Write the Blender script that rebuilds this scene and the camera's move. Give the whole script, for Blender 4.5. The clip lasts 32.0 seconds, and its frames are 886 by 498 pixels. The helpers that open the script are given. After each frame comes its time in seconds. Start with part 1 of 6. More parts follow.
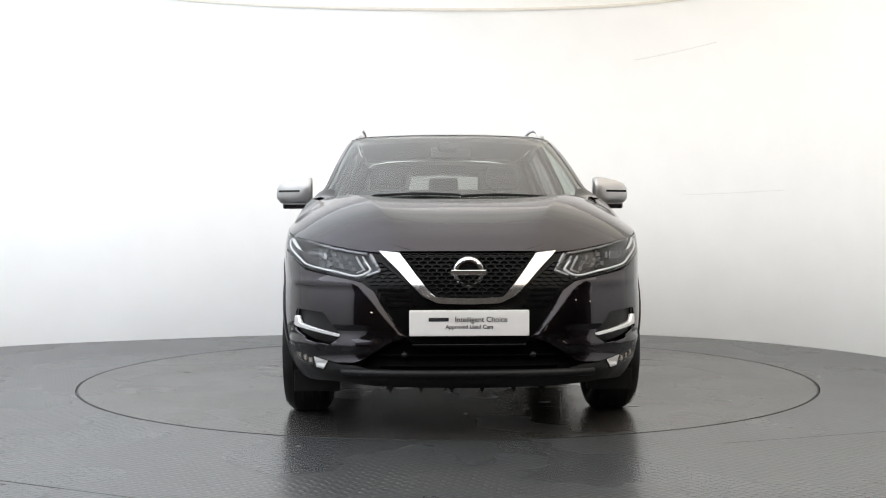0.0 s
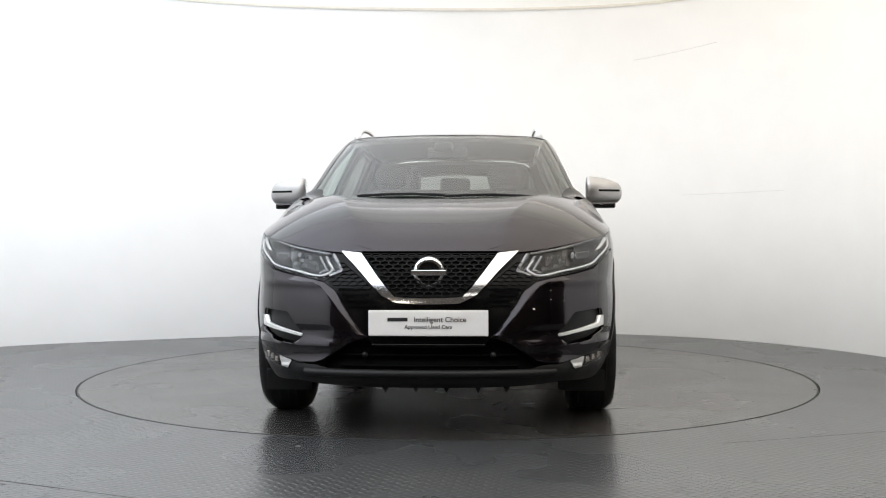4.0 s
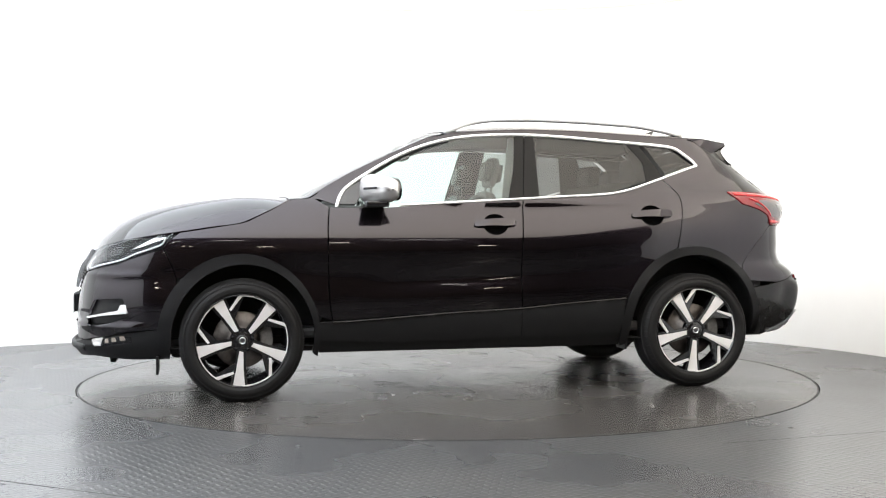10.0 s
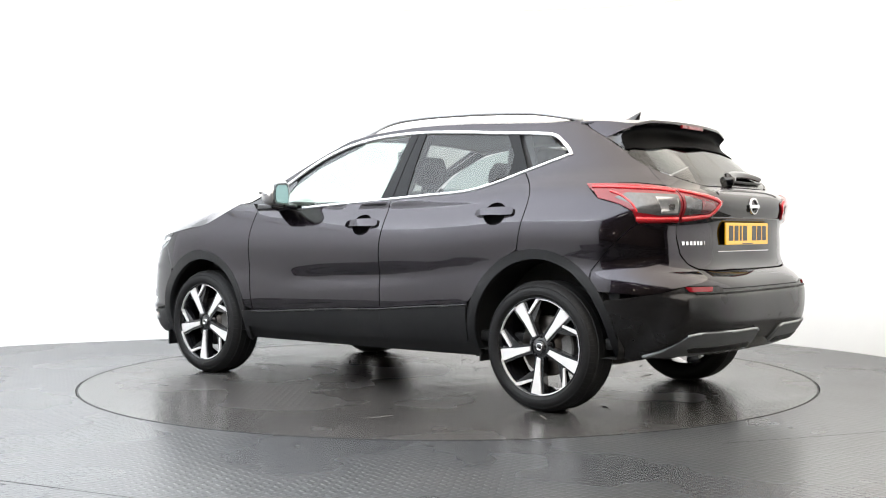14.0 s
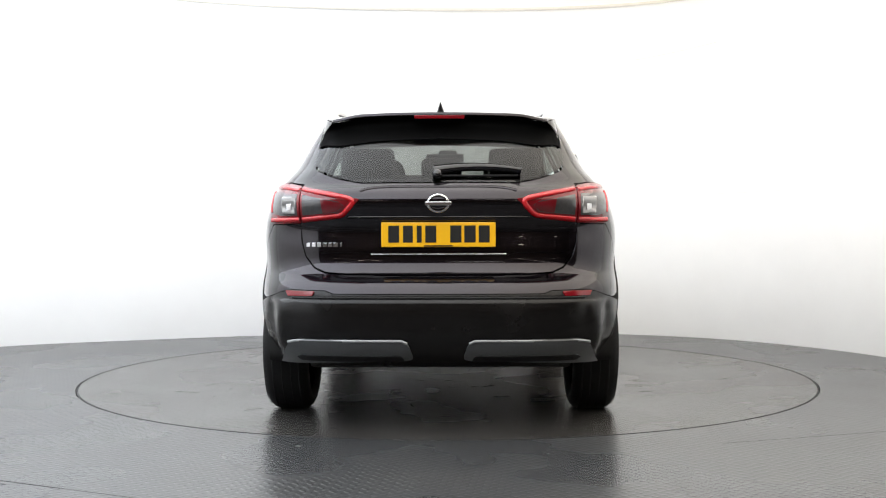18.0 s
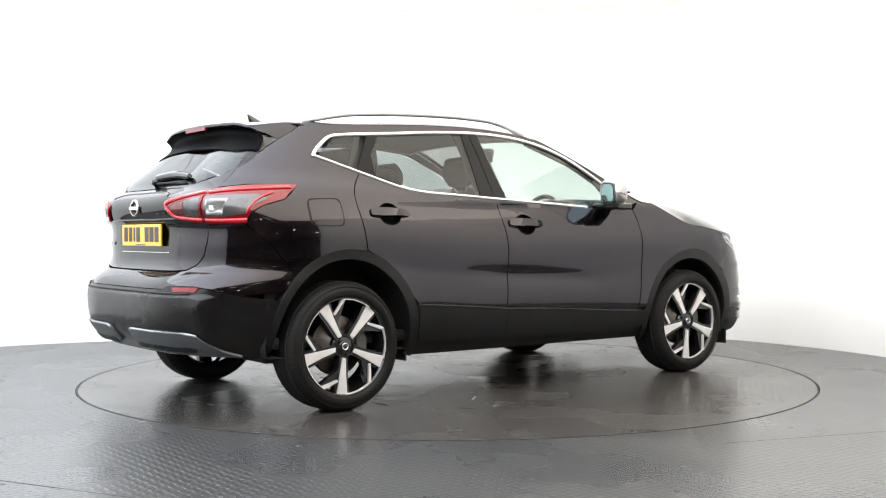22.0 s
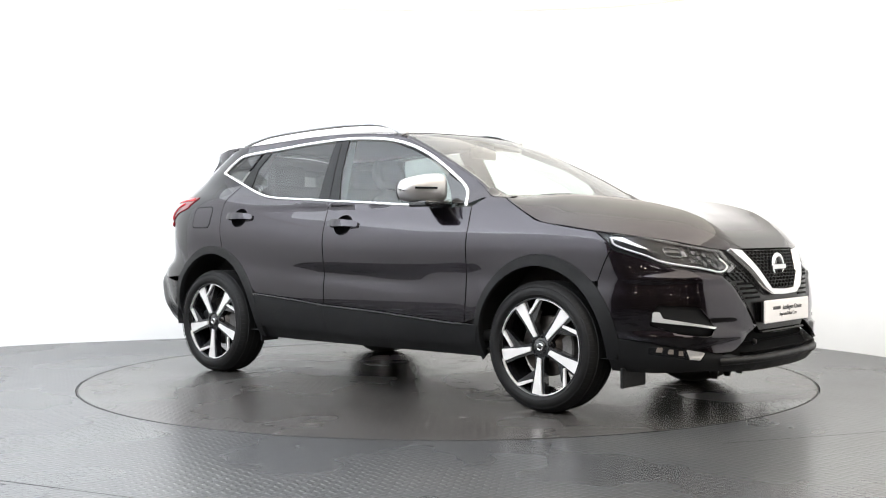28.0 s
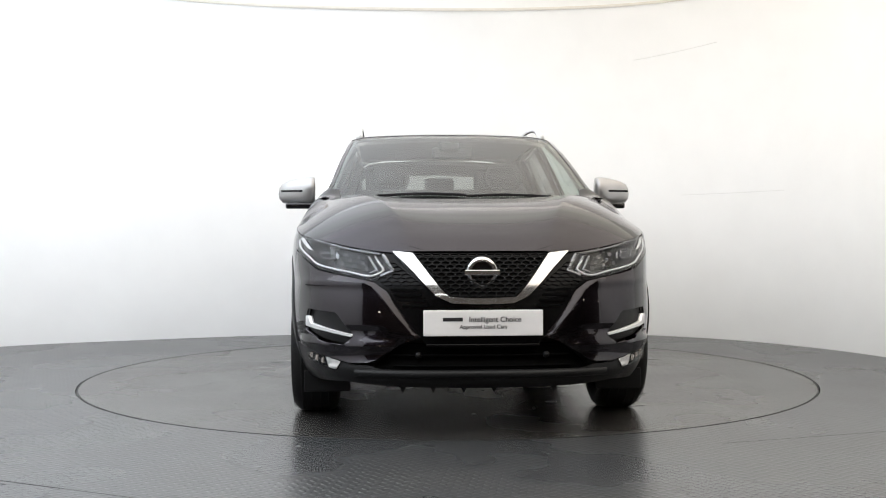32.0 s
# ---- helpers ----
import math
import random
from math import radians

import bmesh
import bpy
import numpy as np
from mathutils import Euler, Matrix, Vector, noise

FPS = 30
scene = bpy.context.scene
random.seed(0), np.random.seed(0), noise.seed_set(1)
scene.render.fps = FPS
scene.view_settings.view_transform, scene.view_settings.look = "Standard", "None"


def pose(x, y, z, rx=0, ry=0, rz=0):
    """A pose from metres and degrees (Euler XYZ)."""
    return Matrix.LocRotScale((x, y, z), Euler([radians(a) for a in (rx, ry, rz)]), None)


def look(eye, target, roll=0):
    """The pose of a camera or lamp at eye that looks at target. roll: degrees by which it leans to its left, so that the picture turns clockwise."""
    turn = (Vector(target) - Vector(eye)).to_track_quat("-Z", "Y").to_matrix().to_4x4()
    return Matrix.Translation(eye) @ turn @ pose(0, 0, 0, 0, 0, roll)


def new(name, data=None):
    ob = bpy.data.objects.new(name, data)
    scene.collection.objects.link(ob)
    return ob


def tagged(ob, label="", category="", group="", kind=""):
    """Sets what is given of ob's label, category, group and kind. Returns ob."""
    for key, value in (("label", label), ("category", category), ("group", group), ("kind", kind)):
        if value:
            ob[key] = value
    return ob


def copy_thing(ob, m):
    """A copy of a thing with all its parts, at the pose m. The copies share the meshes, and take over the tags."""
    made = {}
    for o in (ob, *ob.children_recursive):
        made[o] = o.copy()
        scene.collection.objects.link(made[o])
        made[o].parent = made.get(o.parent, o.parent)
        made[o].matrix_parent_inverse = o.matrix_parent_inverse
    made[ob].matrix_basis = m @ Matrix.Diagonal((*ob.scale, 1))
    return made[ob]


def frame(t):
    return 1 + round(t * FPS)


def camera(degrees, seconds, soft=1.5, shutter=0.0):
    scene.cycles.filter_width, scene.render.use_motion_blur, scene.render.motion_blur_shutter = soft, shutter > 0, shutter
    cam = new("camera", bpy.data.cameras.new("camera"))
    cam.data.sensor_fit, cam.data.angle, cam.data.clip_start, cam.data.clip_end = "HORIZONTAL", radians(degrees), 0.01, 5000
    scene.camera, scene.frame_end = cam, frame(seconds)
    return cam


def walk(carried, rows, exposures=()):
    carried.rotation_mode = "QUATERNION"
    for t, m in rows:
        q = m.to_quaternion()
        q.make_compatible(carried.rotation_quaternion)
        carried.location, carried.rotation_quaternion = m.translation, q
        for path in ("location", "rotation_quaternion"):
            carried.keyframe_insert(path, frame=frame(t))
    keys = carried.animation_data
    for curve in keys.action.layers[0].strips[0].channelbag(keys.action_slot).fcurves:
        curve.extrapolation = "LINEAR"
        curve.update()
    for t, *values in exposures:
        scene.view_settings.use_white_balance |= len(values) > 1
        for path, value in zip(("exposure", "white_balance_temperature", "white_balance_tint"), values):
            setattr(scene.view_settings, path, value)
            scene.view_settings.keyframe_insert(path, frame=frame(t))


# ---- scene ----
from mathutils.geometry import delaunay_2d_cdt

# ---------------------------------------------------------------- camera
EYE = Vector((0.0, -7.136, 0.9144))
PITCH, YAW = radians(-0.8454), radians(0.041)
AIM = Vector((-math.sin(YAW) * math.cos(PITCH), math.cos(YAW) * math.cos(PITCH), math.sin(PITCH)))
cam = camera(43.51, 32.0, soft=1.1)
CAM_POSE = look(EYE, EYE + 10 * AIM, -0.136)
EXPOSURES = [(0.0, -0.69, 6500, 10), (5.5, -0.72, 6500, 10), (8.0, -0.10, 6500, 10), (9.0, 0.06, 6500, 10), (14.0, 0.15, 6500, 10), (16.0, 0.03, 6500, 10), (17.0, -0.28, 6500, 10), (18.0, -0.44, 6500, 10),
             (19.0, -0.5, 6500, 10), (21.5, 0.02, 6500, 10), (28.0, 0.03, 6500, 10), (30.0, -0.36, 6500, 10), (32.0, -0.70, 6500, 10)]
walk(cam, [(0.0, CAM_POSE), (32.0, CAM_POSE)], EXPOSURES)

# ---------------------------------------------------------------- light
world = bpy.data.worlds.new("hall_dark")
scene.world = world
world.use_nodes = True
world.node_tree.nodes["Background"].inputs[0].default_value = (0.03, 0.026, 0.022, 1)
world.node_tree.nodes["Background"].inputs[1].default_value = 0.3
CEILING_GLOW, CEILING_REAR = 4.3, 0.38


# ---------------------------------------------------------------- materials
def material(name, colour, rough=0.5, metal=0.0, coat=0.0, spec=0.5, grain=0.0, scale=40.0, bump=0.0, bump_scale=200.0, emit=None, coat_rough=0.03, stain=0.0, coat_ior=1.5):
    """A plain principled surface with grain in colour and gloss at two scales and a fine relief."""
    m = bpy.data.materials.new(name)
    m.use_nodes = True
    nt = m.node_tree
    b = nt.nodes["Principled BSDF"]
    b.inputs["Base Color"].default_value = (*colour, 1)
    b.inputs["Roughness"].default_value = rough
    b.inputs["Metallic"].default_value = metal
    b.inputs["Coat Weight"].default_value = coat
    b.inputs["Coat Roughness"].default_value = coat_rough
    b.inputs["Coat IOR"].default_value = coat_ior
    b.inputs["Specular IOR Level"].default_value = spec
    tc = nt.nodes.new("ShaderNodeTexCoord")
    if grain or stain:
        fine, wide = nt.nodes.new("ShaderNodeTexNoise"), nt.nodes.new("ShaderNodeTexNoise")
        fine.inputs["Scale"].default_value, wide.inputs["Scale"].default_value = scale, scale / 12
        fine.inputs["Detail"].default_value, wide.inputs["Detail"].default_value = 4, 5
        for n in (fine, wide):
            nt.links.new(tc.outputs["Object"], n.inputs["Vector"])
        add = nt.nodes.new("ShaderNodeMath")
        add.operation = "ADD"
        nt.links.new(fine.outputs["Fac"], add.inputs[0])
        nt.links.new(wide.outputs["Fac"], add.inputs[1])
        ramp = nt.nodes.new("ShaderNodeMapRange")
        ramp.inputs["From Min"].default_value, ramp.inputs["From Max"].default_value = 0.6, 1.4
        ramp.inputs["To Min"].default_value, ramp.inputs["To Max"].default_value = 1 - grain, 1 + grain
        nt.links.new(add.outputs[0], ramp.inputs["Value"])
        mul = nt.nodes.new("ShaderNodeMix")
        mul.data_type, mul.blend_type = "RGBA", "MULTIPLY"
        mul.inputs["Factor"].default_value = 1
        mul.inputs["A"].default_value = (*colour, 1)
        nt.links.new(ramp.outputs["Result"], mul.inputs["B"])
        nt.links.new(mul.outputs["Result"], b.inputs["Base Color"])
        r2 = nt.nodes.new("ShaderNodeMapRange")
        r2.inputs["From Min"].default_value, r2.inputs["From Max"].default_value = 0.3, 0.7
        r2.inputs["To Min"].default_value, r2.inputs["To Max"].default_value = max(0.02, rough - stain), min(1, rough + stain)
        nt.links.new(wide.outputs["Fac"], r2.inputs["Value"])
        nt.links.new(r2.outputs["Result"], b.inputs["Roughness"])
    if bump:
        n = nt.nodes.new("ShaderNodeTexNoise")
        n.inputs["Scale"].default_value, n.inputs["Detail"].default_value = bump_scale, 3
        nt.links.new(tc.outputs["Object"], n.inputs["Vector"])
        bn = nt.nodes.new("ShaderNodeBump")
        bn.inputs["Strength"].default_value, bn.inputs["Distance"].default_value = bump, 0.002
        nt.links.new(n.outputs["Fac"], bn.inputs["Height"])
        nt.links.new(bn.outputs["Normal"], b.inputs["Normal"])
    if emit:
        b.inputs["Emission Color"].default_value = (*emit[:3], 1)
        b.inputs["Emission Strength"].default_value = emit[3]
    return m


def glass(name, tint, gain=0.08, rough=0.0):
    """A thin pane: tinted see-through with a mirror gloss that grows at flat angles."""
    m = bpy.data.materials.new(name)
    m.use_nodes = True
    nt = m.node_tree
    nt.nodes.clear()
    out, mix = nt.nodes.new("ShaderNodeOutputMaterial"), nt.nodes.new("ShaderNodeMixShader")
    clear, gloss, face = nt.nodes.new("ShaderNodeBsdfTransparent"), nt.nodes.new("ShaderNodeBsdfGlossy"), nt.nodes.new("ShaderNodeLayerWeight")
    power, scale = nt.nodes.new("ShaderNodeMath"), nt.nodes.new("ShaderNodeMath")
    clear.inputs["Color"].default_value = (*tint, 1)
    gloss.inputs["Roughness"].default_value = rough
    face.inputs["Blend"].default_value = 0.5
    power.operation, scale.operation = "POWER", "MULTIPLY_ADD"
    power.inputs[1].default_value = 4.5
    scale.inputs[1].default_value, scale.inputs[2].default_value = 1 - gain, gain
    nt.links.new(face.outputs["Facing"], power.inputs[0])
    nt.links.new(power.outputs[0], scale.inputs[0])
    nt.links.new(scale.outputs[0], mix.inputs[0])
    nt.links.new(clear.outputs[0], mix.inputs[1])
    nt.links.new(gloss.outputs[0], mix.inputs[2])
    nt.links.new(mix.outputs[0], out.inputs[0])
    return m


PAINT = material("aubergine_metallic_paint", (0.0165, 0.0134, 0.0172), 0.22, 0.95, coat=1.0, spec=0.04, grain=0.06, scale=60, coat_rough=0.008, coat_ior=1.45)
PAINT.node_tree.nodes["Principled BSDF"].inputs["Specular Tint"].default_value = (0.32, 0.29, 0.32, 1)
GLOSS_BLACK = material("gloss_black_plastic", (0.005, 0.005, 0.006), 0.10, 0.0, coat=0.3, grain=0.1, scale=60)
SATIN_BLACK = material("textured_black_plastic", (0.0055, 0.0055, 0.006), 0.46, spec=0.27, grain=0.15, scale=120, bump=0.25, bump_scale=900, stain=0.08)
DARK = material("matt_black_cavity", (0.008, 0.008, 0.008), 0.85, grain=0.3, scale=30)
UNDER = material("dusty_underbody", (0.02, 0.019, 0.018), 0.8, grain=0.4, scale=25, bump=0.5, bump_scale=60)
CHROME = material("chrome", (0.66, 0.66, 0.67), 0.11, 0.94, coat=0.3, grain=0.02, scale=80)
RAIL_SILVER = material("pale_anodised_silver", (0.84, 0.84, 0.84), 0.35, 0.0, coat=0.3, grain=0.03, scale=200)
SATIN_CHROME = material("satin_chrome", (0.84, 0.84, 0.84), 0.25, 0.6, grain=0.03, scale=150)
MIRROR = material("mirror_glass", (0.34, 0.42, 0.44), 0.03, 1.0)
SILVER = material("satin_silver_paint", (0.38, 0.372, 0.37), 0.3, 0.75, coat=0.5, grain=0.04, scale=200)
ALLOY = material("machined_alloy", (0.72, 0.70, 0.69), 0.42, 0.55, grain=0.05, scale=300, bump=0.08, bump_scale=700)
WHEEL_BLACK = material("gloss_black_wheel_paint", (0.008, 0.008, 0.009), 0.16, 0.2, coat=0.5, grain=0.2, scale=60)
# shade of undersides, slots and recesses put into a near-black, almost glossless colour
SHADE_BLACK = material("shaded_black", (0.0018, 0.0018, 0.0019), 0.55, spec=0.03, grain=0.2, scale=40)
SMOKED = material("smoked_lamp_window", (0.095, 0.093, 0.095), 0.18, 0.6, coat=0.5, grain=0.3, scale=60)
RUBBER = material("tyre_rubber", (0.0065, 0.0062, 0.0062), 0.58, spec=0.22, grain=0.25, scale=60, bump=0.35, bump_scale=260, stain=0.1)
DISC_STEEL = material("brake_disc_steel", (0.11, 0.098, 0.09), 0.42, 1.0, grain=0.25, scale=60)
CALIPER = material("cast_brake_caliper", (0.12, 0.115, 0.11), 0.55, 0.6, grain=0.3, scale=70)
GLASS_FRONT = glass("green_tinted_glass", (0.70, 0.82, 0.79), 0.06)
GLASS_SCREEN = glass("windscreen_glass", (0.82, 0.87, 0.83), 0.10)
GLASS_REAR = glass("dark_rear_glass", (0.25, 0.262, 0.255), 0.035)
GRILLE_BLACK = material("black_grille_plastic", (0.003, 0.003, 0.0033), 0.18, spec=0.15, grain=0.15, scale=70)
LOWER_BLACK = material("smooth_black_bumper_plastic", (0.0055, 0.005, 0.005), 0.24, spec=0.34, grain=0.15, scale=90, stain=0.05)
SKID_EDGE = material("pale_skid_plate_edge", (0.30, 0.31, 0.315), 0.35, 0.3, grain=0.06, scale=120)
GLASS_DARK = glass("privacy_glass", (0.29, 0.305, 0.305), 0.045)
LENS = glass("clear_lamp_lens", (0.93, 0.94, 0.95), 0.022)
RED_LENS = material("red_lamp_lens", (0.16, 0.003, 0.007), 0.15, coat=0.6, spec=0.3, grain=0.15, scale=70)
RED_GUIDE = material("bright_red_light_guide", (0.46, 0.006, 0.012), 0.2, coat=0.5, grain=0.15, scale=90)
RED_DARK = material("dark_red_lamp_lens", (0.12, 0.004, 0.008), 0.12, coat=1.0, grain=0.1, scale=90)
FOG = material("warm_lamp_reflector", (0.50, 0.42, 0.36), 0.22, 0.7, coat=0.5, grain=0.3, scale=60)
LAMP_GREY = material("lamp_reflector", (0.20, 0.20, 0.21), 0.2, 0.8, grain=0.1, scale=90)
LED_GREY = material("grey_led_facet", (0.085, 0.085, 0.09), 0.2, 0.3, grain=0.2, scale=90)
LAMP_CLEAR = material("clear_ribbed_lamp", (0.34, 0.335, 0.33), 0.2, 0.5, coat=0.6, grain=0.25, scale=60)
LAMP_DARK = material("smoked_lamp_housing", (0.007, 0.007, 0.008), 0.25, 0.0, spec=0.2, grain=0.2, scale=70)
DRL = material("lamp_light_guide", (0.68, 0.68, 0.69), 0.2, coat=0.5)
PALE_REFLECTOR = material("pale_lamp_reflector", (0.80, 0.77, 0.74), 0.25, 0.5, coat=0.5, grain=0.1, scale=90)
WHITE_PLATE = material("white_show_plate", (0.80, 0.78, 0.77), 0.35, coat=0.2, grain=0.02, scale=60)
PLATE_INK = material("grey_plate_lettering", (0.012, 0.012, 0.014), 0.5)
YELLOW_PLATE = material("yellow_number_plate", (0.86, 0.46, 0.010), 0.3, coat=0.4, grain=0.03, scale=60)
PLATE_BLACK = material("black_plate_character", (0.012, 0.012, 0.012), 0.4)
CLOTH = material("dark_seat_leather", (0.022, 0.021, 0.021), 0.5, grain=0.2, scale=80, bump=0.3, bump_scale=300)
CABIN = material("dark_cabin_plastic", (0.02, 0.02, 0.021), 0.6, grain=0.2, scale=60, bump=0.2, bump_scale=400)
HEADLINER = material("light_grey_headliner", (0.48, 0.46, 0.43), 0.9, grain=0.08, scale=60, bump=0.2, bump_scale=500)


# ---------------------------------------------------------------- mesh helpers
def part(name, mesh, mat, parent=None, label=""):
    """Links a mesh or bmesh as one object under a thing or a part."""
    if isinstance(mesh, bmesh.types.BMesh):
        bm, mesh = mesh, bpy.data.meshes.new(name)
        bm.normal_update()
        bm.to_mesh(mesh)
        bm.free()
    mesh.name = name
    if mat:
        mesh.materials.clear()
        mesh.materials.append(mat)
    ob = new(name, mesh)
    ob.parent = parent
    if label:
        ob["label"] = label
    return ob


def smooth(bm):
    for f in bm.faces:
        f.smooth = True
    return bm


def table(z, pts):
    """A smooth curve through a few knots (cubic, slopes from the neighbours)."""
    p = np.array(pts, float)
    x, y = p[:, 0], p[:, 1]
    d = np.diff(y) / np.diff(x)
    h = np.diff(x)
    m = np.empty_like(y)
    m[0], m[-1] = d[0], d[-1]
    m[1:-1] = (d[:-1] * h[1:] + d[1:] * h[:-1]) / (h[:-1] + h[1:])
    z = np.clip(np.asarray(z, float), x[0], x[-1])
    i = np.clip(np.searchsorted(x, z) - 1, 0, len(x) - 2)
    t = (z - x[i]) / h[i]
    return (2 * t**3 - 3 * t**2 + 1) * y[i] + (t**3 - 2 * t**2 + t) * h[i] * m[i] + (3 * t**2 - 2 * t**3) * y[i + 1] + (t**3 - t**2) * h[i] * m[i + 1]


def spline(pts, n=8, closed=False):
    """Points on a smooth line through the knots."""
    p = [np.array(q, float) for q in pts]
    k = len(p)
    out = []
    for i in range(k if closed else k - 1):
        if closed:
            a, b, c, d = p[i - 1], p[i], p[(i + 1) % k], p[(i + 2) % k]
        else:
            b, c = p[i], p[i + 1]
            a = p[i - 1] if i else 2 * b - c
            d = p[i + 2] if i + 2 < k else 2 * c - b
        for j in range(n):
            t = j / n
            out.append(0.5 * (2 * b + (c - a) * t + (2 * a - 5 * b + 4 * c - d) * t * t + (3 * b - a - 3 * c + d) * t**3))
    if not closed:
        out.append(p[-1])
    return [tuple(q) for q in out]


def fillet(pts, r, n=5):
    """A closed outline with its corners rounded."""
    pts = [q for i, q in enumerate(pts) if math.dist(q, pts[i - 1]) > 1e-5]
    out, k = [], len(pts)
    for i in range(k):
        a, b, c = (np.array(pts[j % k], float) for j in (i - 1, i, i + 1))
        rr = r[i] if isinstance(r, (list, tuple)) else r
        la, lc = np.linalg.norm(a - b), np.linalg.norm(c - b)
        e = min(rr, 0.45 * la, 0.45 * lc)
        p, q = b + (a - b) / la * e, b + (c - b) / lc * e
        for j in range(n + 1):
            t = j / n
            out.append(tuple((1 - t) ** 2 * p + 2 * t * (1 - t) * b + t * t * q))
    return out


def resample(loop, step):
    p = np.array(loop, float)
    out = []
    for i in range(len(p)):
        a, b = p[i], p[(i + 1) % len(p)]
        l = np.linalg.norm(b - a)
        if l < 1e-6:
            continue
        n = max(1, int(math.ceil(l / step)))
        out.extend(a + (b - a) * j / n for j in range(n))
    return np.array(out)


def area2(p):
    return float(np.sum(p[:, 0] * np.roll(p[:, 1], -1) - np.roll(p[:, 0], -1) * p[:, 1]))


def inside(pts, loop):
    r = np.zeros(len(pts), bool)
    x, y = pts[:, 0], pts[:, 1]
    for a, b in zip(loop, np.roll(loop, -1, axis=0)):
        if a[1] != b[1]:
            r ^= ((a[1] > y) != (b[1] > y)) & (x < (b[0] - a[0]) * (y - a[1]) / (b[1] - a[1]) + a[0])
    return r


def inset(loop, g):
    """Moves a counter-clockwise loop inwards by g."""
    t = np.roll(loop, -1, axis=0) - np.roll(loop, 1, axis=0)
    t /= np.maximum(np.linalg.norm(t, axis=1), 1e-9)[:, None]
    return loop + g * np.stack([-t[:, 1], t[:, 0]], 1)


def normals_of(chart, uv, sign):
    e = 2e-3
    du = chart(uv[:, 0] + e, uv[:, 1]) - chart(uv[:, 0] - e, uv[:, 1])
    dv = chart(uv[:, 0], uv[:, 1] + e) - chart(uv[:, 0], uv[:, 1] - e)
    n = np.cross(du, dv) * sign
    return n / np.maximum(np.linalg.norm(n, axis=1), 1e-12)[:, None]


def patch(name, loop, chart, step=0.03, off=0.0, rim=0.012, gap=0.0, holes=(), sign=1, lift=None, edge=0.0):
    """A sheet of the surface `chart` inside a 2D outline, with turned-in edges of depth rim."""
    loops = [resample(loop, step)]
    if area2(loops[0]) < 0:
        loops[0] = loops[0][::-1]
    if gap:
        loops[0] = inset(loops[0], gap)
    for h in holes:
        q = resample(h, step)
        q = q[::-1] if area2(q) > 0 else q
        loops.append(inset(q, gap) if gap else q)
    lo, hi = loops[0].min(0), loops[0].max(0)
    gx, gy = np.meshgrid(np.arange(lo[0] + step * 0.37, hi[0], step), np.arange(lo[1] + step * 0.37, hi[1], step))
    g = np.stack([gx.ravel(), gy.ravel()], 1)
    keep = inside(g, loops[0])
    for q in loops[1:]:
        keep &= ~inside(g, q)
    g = g[keep]
    border = np.concatenate(loops)
    if len(g):
        near = np.array([np.min(np.sum((border - q) ** 2, axis=1)) for q in g])
        g = g[near > (0.45 * step) ** 2]
    uv = np.concatenate([border, g]) if len(g) else border
    edges, s = [], 0
    for q in loops:
        n = len(q)
        edges += [(s + i, s + (i + 1) % n) for i in range(n)]
        s += n
    v2, e2, f2, ov, oe, of = delaunay_2d_cdt([Vector(q) for q in uv], edges, [], 0, 1e-6)
    uv2 = np.array([tuple(v) for v in v2])
    tri = np.array([f for f in f2 if len(f) == 3])
    mid = uv2[tri].mean(1)
    keep = inside(mid, loops[0])
    for q in loops[1:]:
        keep &= ~inside(mid, q)
    tri = tri[keep]
    cr = (uv2[tri[:, 1]] - uv2[tri[:, 0]])
    cs = (uv2[tri[:, 2]] - uv2[tri[:, 0]])
    flip = (cr[:, 0] * cs[:, 1] - cr[:, 1] * cs[:, 0]) < 0
    tri[flip] = tri[flip][:, ::-1]
    if sign < 0:
        tri = tri[:, ::-1]
    pos, nor = chart(uv2[:, 0], uv2[:, 1]), normals_of(chart, uv2, sign)
    d = np.full(len(uv2), off)
    if lift is not None:
        d = d + lift(uv2[:, 0], uv2[:, 1])
    pos = pos + nor * d[:, None]
    if lift is not None:
        nor = normals_of(lambda u, v: chart(u, v) + normals_of(chart, np.stack([u, v], 1), sign) * lift(u, v)[:, None], uv2, sign)
    verts, norms, faces = list(pos), list(nor), [tuple(t) for t in tri]
    if rim:
        count = {}
        for t in tri:
            for a, b in ((t[0], t[1]), (t[1], t[2]), (t[2], t[0])):
                count[(a, b)] = 1
        open_edges = [(a, b) for a, b in count if (b, a) not in count]
        ids = {}
        cen = {}
        for a, b in open_edges:
            t = pos[b] - pos[a]
            o = np.cross(t, nor[a])
            o /= max(np.linalg.norm(o), 1e-9)
            for v in (a, b):
                cen[v] = cen.get(v, 0) + o
        for v, o in cen.items():
            o = o / max(np.linalg.norm(o), 1e-9)
            ids[v] = (len(verts), len(verts) + 1)
            verts += [pos[v], pos[v] - nor[v] * rim + o * edge]
            w = 0.75 * o + 0.65 * nor[v]
            norms += [w / np.linalg.norm(w), o]
        faces += [(ids[b][0], ids[a][0], ids[a][1], ids[b][1]) for a, b in open_edges]
    return raw(name, verts, faces, norms)


def raw(name, verts, faces, norms=None):
    me = bpy.data.meshes.new(name)
    me.from_pydata([tuple(v) for v in verts], [], [tuple(int(i) for i in f) for f in faces])
    me.polygons.foreach_set("use_smooth", [True] * len(me.polygons))
    me.update()
    if norms is not None:
        me.normals_split_custom_set_from_vertices([tuple(n) for n in norms])
    return me


